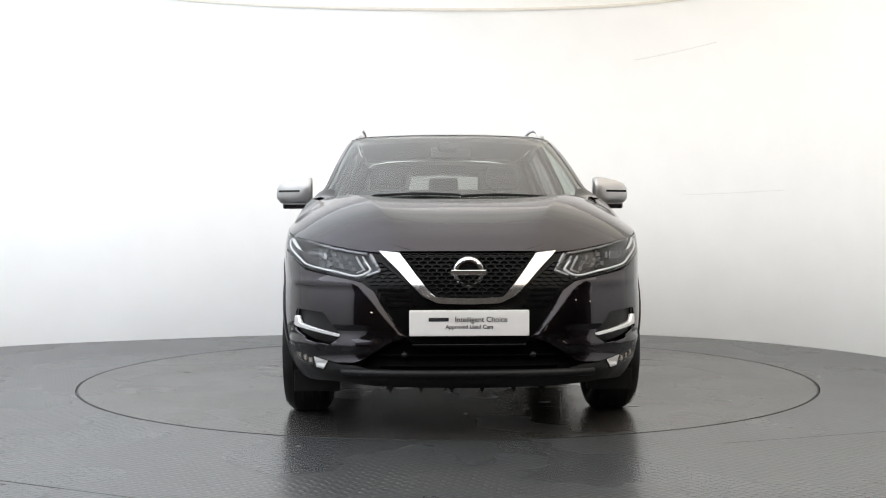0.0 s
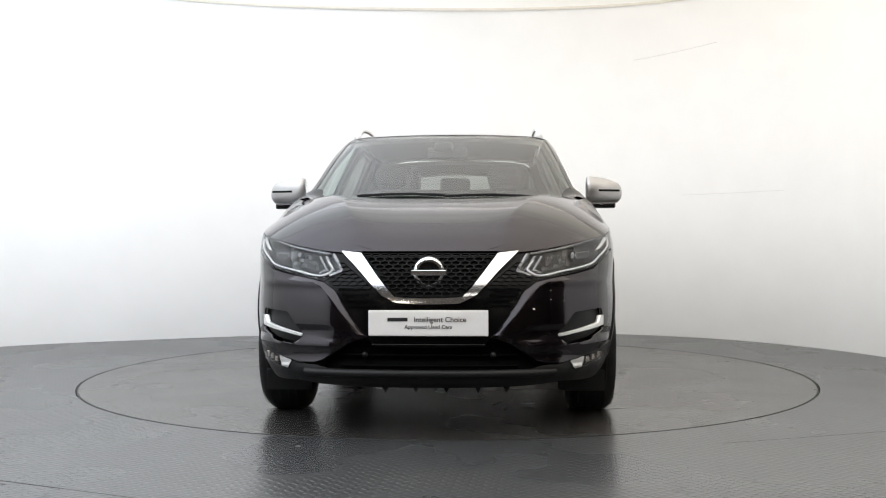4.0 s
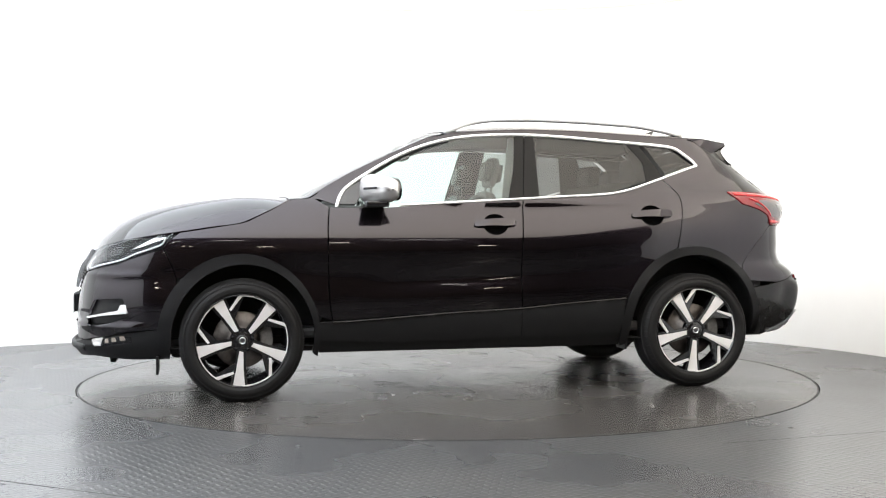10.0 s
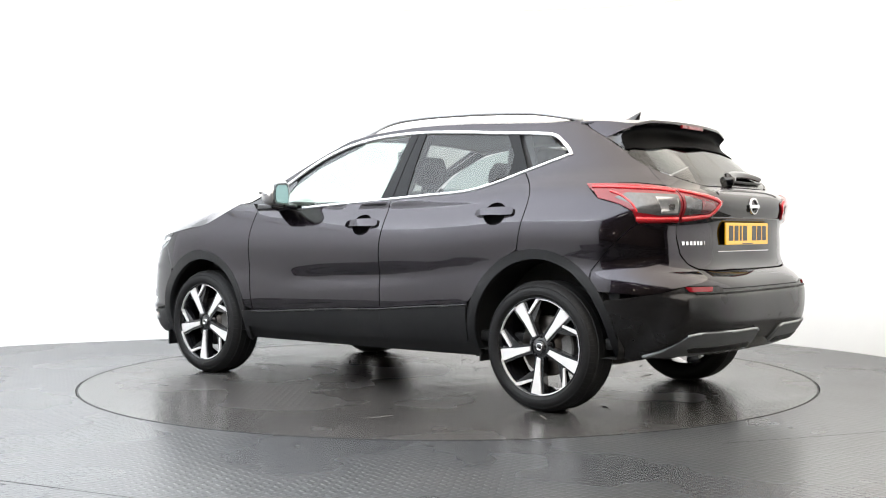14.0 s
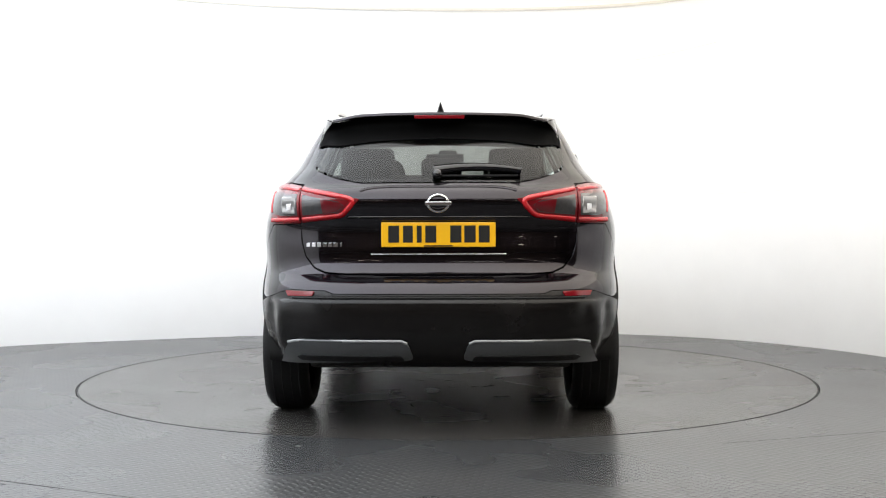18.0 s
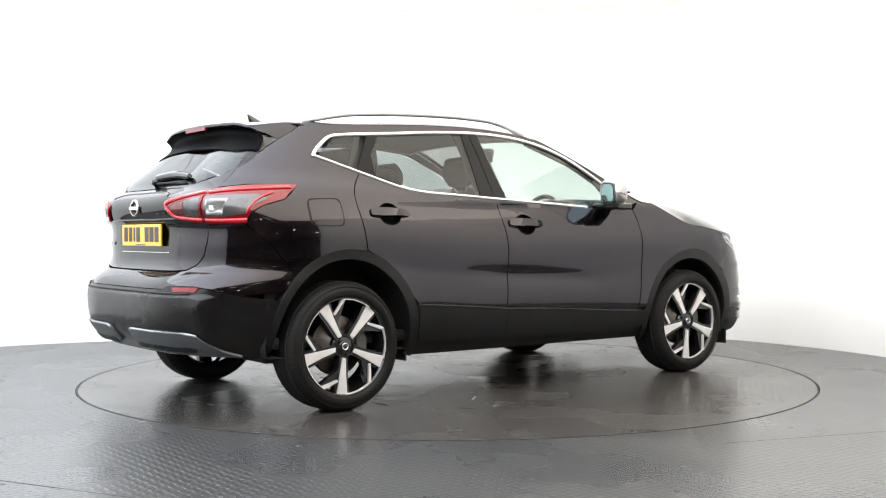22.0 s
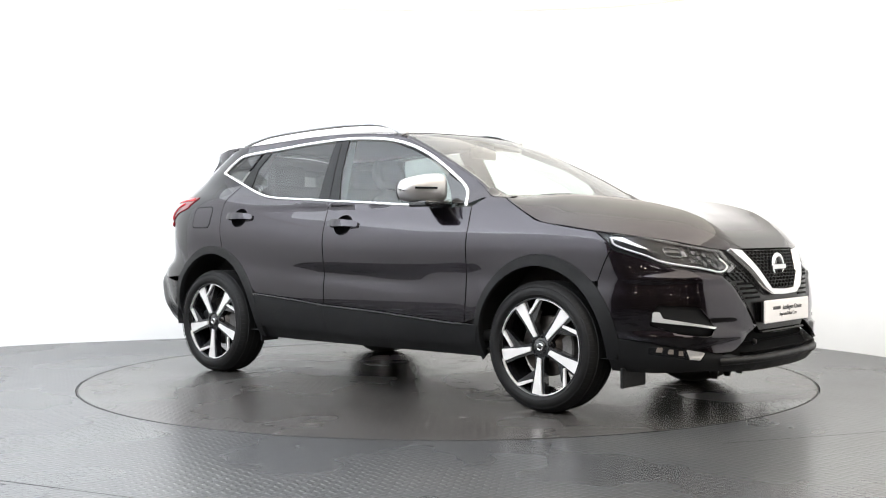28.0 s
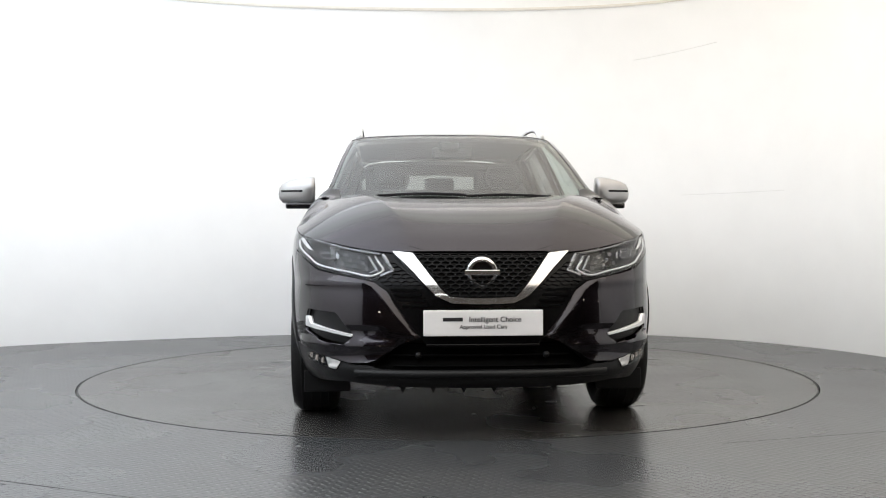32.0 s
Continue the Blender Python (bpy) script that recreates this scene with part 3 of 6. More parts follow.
TAIL = [(0.18, 1.93), (0.30, 2.03), (0.36, 2.10), (0.44, 2.155), (0.52, 2.168), (0.59, 2.167), (0.64, 2.158), (0.67, 2.142), (0.70, 2.105), (0.725, 2.065), (0.75, 2.048), (0.85, 2.036),
        (0.95, 2.038), (1.00, 2.065), (1.02, 2.078), (1.06, 2.088), (1.10, 2.072), (1.15, 1.995), (1.20, 1.945), (1.30, 1.83), (1.40, 1.71), (1.50, 1.58), (1.60, 1.45)]
RIDGE = [(-1.30, 1.01), (-1.12, 1.095), (-0.90, 1.215), (-0.65, 1.340), (-0.40, 1.455), (-0.25, 1.512), (-0.08, 1.540), (0.20, 1.560), (0.60, 1.560),
         (1.00, 1.542), (1.40, 1.522), (1.75, 1.500)]
FY, RY = -1.0, 1.0
WHEEL_Y, WHEEL_Z, WHEEL_R = 1.323, 0.333, 0.335


def step01(x, a, b):
    t = np.clip((np.asarray(x, float) - a) / (b - a), 0, 1)
    return t * t * (3 - 2 * t)


def half_width(y, z):
    y, z = np.asarray(y, float), np.asarray(z, float)
    low = table(z - 0.07 * step01(y, 0.3, 1.4), HALF)
    d = z - 1.08
    cabin = np.where(d > 0, 0.815 - 0.34 * d - 0.25 * d * d, 0.815 + 1.6 * d) - np.where(y < 0.3, 0.05, 0.02) * ((y - 0.3) / 1.1) ** 2
    return 0.5 * (low + cabin + np.sqrt((low - cabin) ** 2 + 0.03**2)) - 0.004


def nose_factor(y, z):
    r = np.clip((FY - np.asarray(y, float)) / (FY - table(z, NOSE)), 0, 0.9995)
    return (1 - r**4.6) ** (1 / 3)


def tail_factor(y, z):
    r = np.clip((np.asarray(y, float) - RY) / (table(z, TAIL) - RY), 0, 0.9995)
    return (1 - r**4.4) ** (1 / 4.4)


def flare(y, z):
    out = 0
    for wy in (-WHEEL_Y, WHEEL_Y):
        r = np.hypot(np.asarray(y) - wy, np.asarray(z) - 0.34)
        out = out + 0.007 * np.exp(-(((r - 0.40) / 0.10) ** 2)) * step01(z, 0.9, 0.6)
    return out


def side(y, z):
    y, z = np.broadcast_arrays(np.asarray(y, float), np.asarray(z, float))
    x = half_width(y, z) * nose_factor(y, z) * tail_factor(y, z) + flare(y, z)
    # hollow low on the doors
    x = x - 0.008 * np.exp(-(((z - 0.655 - 0.05 * y) / 0.042) ** 2)) * step01(y, -0.80, -0.30) * step01(y, 0.75, 0.0)
    return np.stack([x, y, z], -1)


def signed_pow(c, e):
    return np.sign(c) * np.abs(c) ** e


def nose(a, z):
    """Round the front: a = 0 on the left flank, pi/2 in the middle."""
    a, z = np.broadcast_arrays(np.asarray(a, float), np.asarray(z, float))
    y = FY + (table(z, NOSE) - FY) * np.clip(np.sin(a), 0, 1) ** (2 / 4.6)
    x = half_width(-1.3, z) * signed_pow(np.cos(a), 2 / 3)
    return np.stack([x + np.sign(x) * flare(y, z), y, z], -1)


def tail(a, z):
    a, z = np.broadcast_arrays(np.asarray(a, float), np.asarray(z, float))
    y = RY + (table(z, TAIL) - RY) * np.clip(np.sin(a), 0, 1) ** (2 / 4.4)
    x = half_width(1.45, z) * signed_pow(np.cos(a), 2 / 4.4)
    return np.stack([x + np.sign(x) * flare(y, z), y, z], -1)


def nx(pts):
    """Nose outline points given by (x, z)."""
    return [(math.acos(max(-1, min(1, math.copysign(min(1, abs(x) / float(half_width(-1.3, z))) ** 1.5, x)))), z) for x, z in pts]


def ny(pts):
    """Nose outline points on the left flank given by (y, z)."""
    return [(math.asin(min(1, ((FY - y) / (FY - float(table(z, NOSE)))) ** 2.3)), z) for y, z in pts]


def tx(pts):
    return [(math.acos(max(-1, min(1, math.copysign(min(1, abs(x) / float(half_width(1.45, z))) ** 2.2, x)))), z) for x, z in pts]


def ty(pts):
    return [(math.asin(min(1, ((y - RY) / (float(table(z, TAIL)) - RY)) ** 2.2)), z) for y, z in pts]


def both(half):
    """A whole outline from its left half, both ends of which lie on the middle line."""
    return list(half) + [(math.pi - a, z) for a, z in reversed(half)]


def top(x, y):
    """Windscreen and roof, seen from above."""
    x, y = np.broadcast_arrays(np.asarray(x, float), np.asarray(y, float))
    s = step01(y, -0.75, 0.05)
    yy = y - 0.10 * (x / 0.65) ** 2 * (1 - 0.6 * s)
    z = table(yy, RIDGE) - s * (0.018 * (x / 0.55) ** 2 + 0.022 * (np.maximum(0, np.abs(x) - 0.50) / 0.13) ** 2)
    return np.stack([x, y, z], -1)


def ridge(y):
    """Where side and top meet: (x, z) of the roof's edge at y."""
    z = 1.30
    for _ in range(40):
        x = float(side(y, z)[0])
        z = 0.5 * z + 0.5 * float(top(x, y)[2])
    return x, z


EDGE_Z = [(-2.13, 0.822), (-2.115, 0.825), (-2.075, 0.840), (-1.99, 0.868), (-1.83, 0.897), (-1.65, 0.923), (-1.48, 0.949), (-1.31, 0.976), (-1.25, 1.002), (-1.15, 1.052), (-1.05, 1.105)]
SPINE = [(-2.135, 0.822), (-2.09, 0.882), (-2.02, 0.938), (-1.90, 0.995), (-1.75, 1.038), (-1.50, 1.078), (-1.25, 1.097), (-1.05, 1.104)]


def bonnet(u, y):
    """u = -1 and 1 are the bonnet's edges."""
    u, y = np.broadcast_arrays(np.asarray(u, float), np.asarray(y, float))
    ze, zc = table(y, EDGE_Z), table(y, SPINE)
    xe = np.maximum(0.05, half_width(-1.3, ze) * nose_factor(y, ze) - 0.002)
    x = u * xe
    rib = 0.315 + 0.31 * np.clip((y + 2.13) / 1.0, 0, 1)
    crest = 0.024 * step01(y, -2.14, -1.88) * (1 - 0.7 * step01(y, -1.35, -1.05))
    d = np.abs(x) - rib
    e = np.clip(d / np.maximum(xe - rib, 0.03), 0, 1)
    inner = zc + crest * np.clip(np.abs(x) / rib, 0, 1) ** 3.2
    outer = ze + (zc + crest - ze) * (1 - 0.42 * e - 0.58 * e**2.1)
    return np.stack([x, y, np.where(d < 0, inner, outer)], -1)


# ---------------------------------------------------------------- the car's panels
CAR = new("car")
tagged(CAR, "dark aubergine five-door crossover car parked on the turntable", "car")


def pair(name, me, mat, parent=None, label=""):
    """The same panel on both flanks."""
    a = part(name, me, mat, parent[0] if parent else CAR, label)
    b = part(name, mirrored(me), mat, parent[1] if parent else CAR, label)
    return a, b


def arc(cy, cz, ry, rz, a0, a1, n=18):
    return [(cy + ry * math.cos(radians(a0 + (a1 - a0) * i / n)), cz + rz * math.sin(radians(a0 + (a1 - a0) * i / n))) for i in range(n + 1)]


G = 0.0038
DOOR_F = [(-0.845, 1.058), (-0.857, 0.955), (-0.859, 0.827), (-0.857, 0.637), (-0.848, 0.509), (-0.836, 0.432)]
SPLIT = [(0.247, 0.488), (0.244, 0.634), (0.244, 0.793), (0.257, 0.952), (0.273, 1.103)]
BELT_F = [(0.273, 1.103), (-0.125, 1.082), (-0.445, 1.064), (-0.604, 1.056), (-0.845, 1.058)]
BELT_R = [(0.273, 1.103), (0.516, 1.117), (0.772, 1.131), (0.933, 1.160), (1.157, 1.232)]
CLAD_F = [(-0.836, 0.432), (-0.727, 0.434), (-0.442, 0.452), (-0.125, 0.472), (0.247, 0.488)]
CLAD_R = [(0.247, 0.488), (0.509, 0.511), (0.872, 0.536)]
DOOR_R = [(1.199, 0.826), (1.222, 0.950), (1.241, 1.061), (1.231, 1.141), (1.157, 1.232)]
ARCH_F = arc(-1.335, 0.345, 0.432, 0.457, -5, 185, 30)
ARCH_R = arc(1.305, 0.350, 0.443, 0.480, -2, 182, 30)
CHROME_UP = [(-0.805, 1.067), (-0.783, 1.122), (-0.737, 1.178), (-0.613, 1.262), (-0.450, 1.355), (-0.287, 1.423), (-0.125, 1.466), (0.038, 1.488), (0.201, 1.497),
             (0.331, 1.499), (0.526, 1.492), (0.689, 1.482), (0.852, 1.469), (1.048, 1.456), (1.178, 1.446), (1.276, 1.432), (1.341, 1.391), (1.388, 1.350), (1.408, 1.320)]
CHROME_LOW = [(-0.805, 1.067), (-0.604, 1.062), (-0.445, 1.070), (-0.125, 1.088), (0.260, 1.109), (0.516, 1.124), (0.772, 1.138), (0.933, 1.166), (1.157, 1.237), (1.317, 1.290), (1.408, 1.320)]


BOWL_F = [(0.095 + 0.070 * math.cos(a), 0.960 + 0.056 * math.sin(a)) for a in np.linspace(0, 2 * math.pi, 25)[:-1]]
BOWL_R = [(1.045 + 0.070 * math.cos(a), 1.012 + 0.056 * math.sin(a)) for a in np.linspace(0, 2 * math.pi, 25)[:-1]]


def flank():
    front = spline(DOOR_F, 4) + spline(CLAD_F, 4)[1:] + spline(SPLIT, 4)[1:] + spline(BELT_F, 4)[1:-1]
    doors_f = pair("front_door", patch("front_door", front, side, 0.03, gap=G, holes=[BOWL_F]), PAINT)
    arch_part = [q for q in ARCH_R if q[0] < 1.19 and q[1] > 0.54][::-1]
    rear = spline(CLAD_R, 4) + arch_part + spline(DOOR_R, 4) + spline(BELT_R, 4)[::-1][1:] + spline(SPLIT, 4)[::-1][1:-1]
    doors_r = pair("rear_door", patch("rear_door", rear, side, 0.03, gap=G, holes=[BOWL_R]), PAINT)
    # fender
    hood_line = [(-1.05, 1.100), (-1.153, 1.048), (-1.249, 1.000), (-1.314, 0.973), (-1.474, 0.946), (-1.648, 0.920)]
    arch_f = [q for q in ARCH_F if q[1] > 0.415 and q[0] > -1.66]
    fender = spline(hood_line, 4) + [(-1.715, 0.868), (-1.735, 0.835), (-1.70, 0.760), (-1.668, 0.675)] + [q for q in arch_f[::-1]] + spline(DOOR_F, 4)[::-1] + [(-0.93, 1.112), (-0.99, 1.109)]
    pair("front_wing", patch("front_wing", fender, side, 0.025, gap=G), PAINT)
    # the body side: roof edge, pillars and rear quarter in one sheet
    ys = np.linspace(-0.96, 1.40, 30)
    roof_edge = [(y, ridge(y)[1] - 0.002) for y in ys]
    arch_q = [q for q in ARCH_R if 1.19 < q[0] < 1.62 and q[1] > 0.5]
    quarter = (roof_edge + [(1.474, 1.446), (1.555, 1.401), (1.665, 1.329), (1.715, 1.300), (1.793, 1.252), (1.850, 1.203), (1.900, 1.163), (1.925, 1.142), (1.87, 1.148), (1.80, 1.157), (1.66, 1.157), (1.556, 1.157), (1.644, 1.082), (1.758, 1.050), (1.823, 1.014), (1.842, 0.957),
               (1.72, 0.84), (1.625, 0.725), (1.621, 0.690)] + arch_q + spline(DOOR_R, 4) + spline([(1.157, 1.237), (1.317, 1.290), (1.408, 1.320)], 4)[1:] + spline(CHROME_UP, 4)[::-1][1:] + [(-0.90, 1.10)])
    quarters = pair("body_side", patch("body_side", quarter, side, 0.025, gap=0.002, rim=0.004), PAINT)
    # roof edge along the screen
    yy = np.linspace(-1.02, -0.20, 20)
    band = [(ridge(y)[0] - 0.001, y) for y in yy] + [(ridge(y)[0] - 0.024, y + 0.005) for y in yy[::-1]]
    me = patch("screen_pillar", band, top, 0.010, rim=0.004)
    rounded = []
    for v in me.vertices:
        x, y, z = v.co
        k = min(1, max(0, (ridge(y)[0] - x) / 0.024))
        a, b = normals_of(side, np.array([(y, z)]), 1)[0], normals_of(top, np.array([(x, y)]), 1)[0]
        q = a * (1 - k) ** 0.7 + b * 0.8 * k
        rounded.append(q / np.linalg.norm(q))
    me = raw("screen_pillar", [v.co[:] for v in me.vertices], [list(f.vertices) for f in me.polygons], rounded)
    pair("screen_pillar", me, PAINT)
    # painted corner between wing, screen and bonnet
    a = np.array(spline([(0.782, -1.065, 1.098), (0.787, -1.01, 1.106), (0.786, -0.96, 1.110), (0.760, -0.90, 1.142)], 4))
    b = np.array(spline([(0.700, -1.075, 1.098), (0.670, -1.03, 1.097), (0.664, -0.97, 1.118), (0.672, -0.90, 1.156)], 4))
    k = len(a)
    rows = [a + (b - a) * r + np.array([0, 0, 0.010]) * math.sin(math.pi * r) for r in np.linspace(0, 1, 7)]
    loft = [(i * k + j, i * k + j + 1, (i + 1) * k + j + 1, (i + 1) * k + j) for i in range(6) for j in range(k - 1)]
    pair("cowl_corner", raw("cowl_corner", np.concatenate(rows), loft), PAINT)
    # fuel flap
    flap = fillet([(1.335, 0.950), (1.525, 0.950), (1.530, 1.085), (1.340, 1.090)], 0.035)
    p, n = on(side, resample(flap, 0.02))
    groove = mirrored(ribbon("fuel_flap", p, n, 0.0065, 0.0016, closed=True))
    part("fuel_flap_joint", groove, DARK, quarters[1], "thin dark joint of the fuel flap")
    inner_flap = fillet([(1.339, 0.954), (1.521, 0.954), (1.526, 1.081), (1.344, 1.086)], 0.033)
    part("fuel_flap", mirrored(patch("fuel_flap", inner_flap, side, 0.03, off=0.0022, rim=0.002)), PAINT, quarters[1])
    # glass
    gf = [(-0.735, 1.075), (-0.60, 1.222), (-0.449, 1.322), (-0.287, 1.394), (-0.124, 1.443), (0.038, 1.469), (0.200, 1.478), (0.272, 1.480)]
    glass_f = spline(gf, 4) + [(0.238, 1.277), (0.190, 1.112)] + [(-0.125, 1.094), (-0.445, 1.076)]
    pair("front_door_glass", patch("front_door_glass", glass_f, side, 0.04, off=-0.006, rim=0), GLASS_FRONT, doors_f)
    glass_r = [(0.385, 1.478), (0.686, 1.470), (0.978, 1.445), (1.052, 1.330), (1.052, 1.245)] + spline([(1.052, 1.222), (0.945, 1.190), (0.783, 1.148), (0.372, 1.122)], 3)
    pair("rear_door_glass", patch("rear_door_glass", glass_r, side, 0.04, off=-0.006, rim=0), GLASS_DARK, doors_r)
    glass_q = fillet([(1.080, 1.440), (1.244, 1.424), (1.309, 1.376), (1.378, 1.322), (1.190, 1.262)], 0.012)
    pair("quarter_glass", patch("quarter_glass", glass_q, side, 0.03, off=-0.004, rim=0), GLASS_DARK, quarters)
    # pillar covers between the panes
    pair("pillar_cover", patch("pillar_cover", [(0.273, 1.484), (0.332, 1.486), (0.273, 1.106), (0.187, 1.104), (0.238, 1.277)], side, 0.03, off=-0.001, rim=0.006, gap=0.001), GRILLE_BLACK, doors_f)
    pair("pillar_cover", patch("pillar_cover", [(0.336, 1.486), (0.389, 1.483), (0.375, 1.118), (0.277, 1.108)], side, 0.03, off=-0.001, rim=0.006, gap=0.001), GRILLE_BLACK, doors_r)
    pair("pillar_cover", patch("pillar_cover", [(0.970, 1.448), (1.045, 1.446), (1.170, 1.240), (1.055, 1.208), (1.055, 1.330)], side, 0.03, off=-0.002, rim=0.006, gap=0.001), GRILLE_BLACK, doors_r)
    pair("mirror_foot_panel", patch("mirror_foot_panel", [(-0.80, 1.075), (-0.735, 1.165), (-0.60, 1.24), (-0.585, 1.225), (-0.70, 1.075)], side, 0.03, off=-0.001, rim=0.006), GLOSS_BLACK, doors_f)
    # bright surround
    up = spline(CHROME_UP, 4)
    low = spline(CHROME_LOW, 4)
    p, n = on(side, [(y, z - 0.008) for y, z in up], off=0.001)
    pair("window_surround", ribbon("window_surround", p, n, 0.019, 0.007), SATIN_CHROME, None, "bright satin chrome window surround")
    p, n = on(side, [(y, z - 0.002) for y, z in low[8:]], off=0.001)
    pair("window_surround", ribbon("window_surround", p, n, 0.014, 0.006), SATIN_CHROME, None, "bright satin chrome window surround")
    # black flank cladding
    low_f = [(-0.93, 0.425), (-0.836, 0.430)] + spline(CLAD_F, 4)[1:] + [(0.247, 0.320), (-0.444, 0.308), (-0.822, 0.320), (-0.905, 0.330)]
    pair("door_cladding", patch("door_cladding", low_f, side, 0.03, off=0.010, rim=0.014, gap=0.001), SATIN_BLACK, doors_f, "black textured plastic cladding")
    low_r = spline(CLAD_R, 4) + [(0.862, 0.40), (0.850, 0.330), (0.247, 0.320)]
    pair("door_cladding", patch("door_cladding", low_r, side, 0.03, off=0.010, rim=0.014, gap=0.001), SATIN_BLACK, doors_r, "black textured plastic cladding")
    pair("sill", patch("sill", [(-0.92, 0.325), (0.88, 0.325), (0.90, 0.245), (-0.90, 0.245)], side, 0.04, off=-0.012, rim=0.03), SATIN_BLACK)
    for line, parents in ((CLAD_F, doors_f), (CLAD_R, doors_r)):
        p, n = on(side, [(y, z - 0.005) for y, z in spline(line, 4)], off=0.0125)
        pair("cladding_edge", ribbon("cladding_edge", p, n, 0.009, 0.004), LOWER_BLACK, parents)
    # wheel arch cladding
    inner_f, inner_r = arc(-1.315, 0.340, 0.382, 0.405, -12, 185, 30), arc(1.312, 0.340, 0.400, 0.440, -5, 190, 30)
    outer_f, outer_r = arc(-1.335, 0.345, 0.436, 0.459, -14, 188, 30), arc(1.305, 0.350, 0.447, 0.482, -6, 192, 30)
    pair("arch_cladding", patch("arch_cladding", outer_f + inner_f[::-1], side, 0.02, off=0.006, rim=0.035, gap=0.001), SATIN_BLACK, None, "black textured wheel arch cladding")
    pair("arch_cladding", patch("arch_cladding", outer_r + inner_r[::-1], side, 0.02, off=0.006, rim=0.035, gap=0.001), SATIN_BLACK, None, "black textured wheel arch cladding")
    # door handles in their bowls
    for parents, bowl, y, z in ((doors_f, BOWL_F, 0.095, 0.966), (doors_r, BOWL_R, 1.045, 1.018)):
        hollow = patch("handle_bowl", bowl, side, 0.012, off=0.001, rim=0, lift=lambda a, b, y=y, z=z: -0.028 * np.clip(1 - ((a - y) / 0.070) ** 2 - ((b - z + 0.006) / 0.056) ** 2, 0, 1) ** 0.6)
        # the bowl's shade is put into its near-black colour
        pair("handle_bowl", hollow, SHADE_BLACK, parents, "dark handle recess")
        grip = fillet([(y - 0.128, z - 0.020), (y - 0.120, z + 0.012), (y + 0.118, z + 0.024), (y + 0.124, z - 0.014), (y + 0.05, z - 0.022)], 0.014)
        pair("door_handle", patch("door_handle", grip, side, 0.015, off=0.030, rim=0.028, edge=-0.003, lift=lambda a, b, y=y: -0.020 * ((a - y) / 0.125) ** 2), PAINT, parents)
    return doors_f, doors_r


DOORS_F, DOORS_R = flank()


def bonnet_and_roof():
    hood = [(-1, y) for y in np.linspace(-2.128, -1.055, 24)] + [(u, -1.055 - 0.05 * (1 - u * u)) for u in np.linspace(-1, 1, 20)[1:-1]] + [(1, y) for y in np.linspace(-1.055, -2.128, 24)] + [(u, -2.128) for u in np.linspace(1, -1, 12)[1:-1]]
    part("bonnet", patch("bonnet", [(a * 0.998, b) for a, b in hood], bonnet, 0.022, rim=0.014, gap=0.0), PAINT, CAR)
    ys = np.linspace(-0.14, 1.395, 30)
    edge = [(ridge(y)[0] - 0.003, y) for y in ys]
    roof = edge + [(-x, y) for x, y in edge[::-1]] + [(x, -0.215 + 0.08 * (x / 0.6) ** 2) for x in np.linspace(-0.57, 0.57, 14)]
    part("roof", patch("roof", roof, top, 0.035, rim=0.01, gap=0.001), PAINT, CAR)
    yy = np.linspace(-1.0, -0.16, 16)
    edge = [(ridge(y)[0] - 0.021, y) for y in yy]
    screen = edge + [(x, -0.225 + 0.08 * (x / 0.6) ** 2) for x in np.linspace(0.55, -0.55, 14)] + [(-x, y) for x, y in edge[::-1]] + [(x, -1.105 + 0.105 * (x / 0.7) ** 2) for x in np.linspace(-0.66, 0.66, 14)]
    ws = part("windscreen", patch("windscreen", screen, top, 0.04, off=-0.003, rim=0), GLASS_SCREEN, CAR)
    # black ceramic border
    bands = []
    for s in (1, -1):
        bands.append(patch("border", [(s * (x - 0.0), y) for x, y in edge] + [(s * (x - 0.022), y) for x, y in edge[::-1]], top, 0.03, off=-0.0055, rim=0))
    bands.append(patch("border", [(x, -1.10 + 0.105 * (x / 0.7) ** 2) for x in np.linspace(-0.66, 0.66, 14)] + [(x, -1.055 + 0.105 * (x / 0.7) ** 2) for x in np.linspace(0.66, -0.66, 14)], top, 0.03, off=-0.0055, rim=0))
    bands.append(patch("border", [(x, -0.225 + 0.08 * (x / 0.6) ** 2) for x in np.linspace(-0.55, 0.55, 14)] + [(x, -0.25 + 0.08 * (x / 0.6) ** 2) for x in np.linspace(0.55, -0.55, 14)], top, 0.03, off=-0.0055, rim=0))
    part("screen_border", join("screen_border", bands), GLOSS_BLACK, ws)
    cowl = [(x, -1.115 + 0.10 * (x / 0.7) ** 2) for x in np.linspace(-0.70, 0.70, 14)] + [(x, -1.01 + 0.10 * (x / 0.7) ** 2) for x in np.linspace(0.70, -0.70, 14)]
    part("cowl", patch("cowl", cowl, lambda x, y: top(x, y) + np.array([0, 0, -0.03]), 0.04, rim=0.02), SATIN_BLACK, CAR)
    # roof rails
    for s in (1, -1):
        t = np.linspace(0, 1, 28)
        y = -0.14 + 1.52 * t
        h = 0.050 * np.sin(0.5 * math.pi * np.clip(np.minimum(t / 0.20, (1 - t) / 0.26), 0, 1)) ** 0.9
        path = [(s * (ridge(v)[0] - 0.052), v, float(top(ridge(v)[0] - 0.052, v)[2]) + k + 0.004) for v, k in zip(y, h)]
        rail = part("roof_rail", tube("roof_rail", path, 0.0115 + 0.010 * np.clip(1 - t / 0.12, 0, 1), 12, flat=1.2), RAIL_SILVER, CAR, "satin silver roof rail")
        low = [(x - s * 0.006, v, z - 0.013) for x, v, z in path]
        part("rail_underside", tube("rail_underside", low, 0.005, 8), SATIN_BLACK, rail)
    # aerial fin
    fin = []
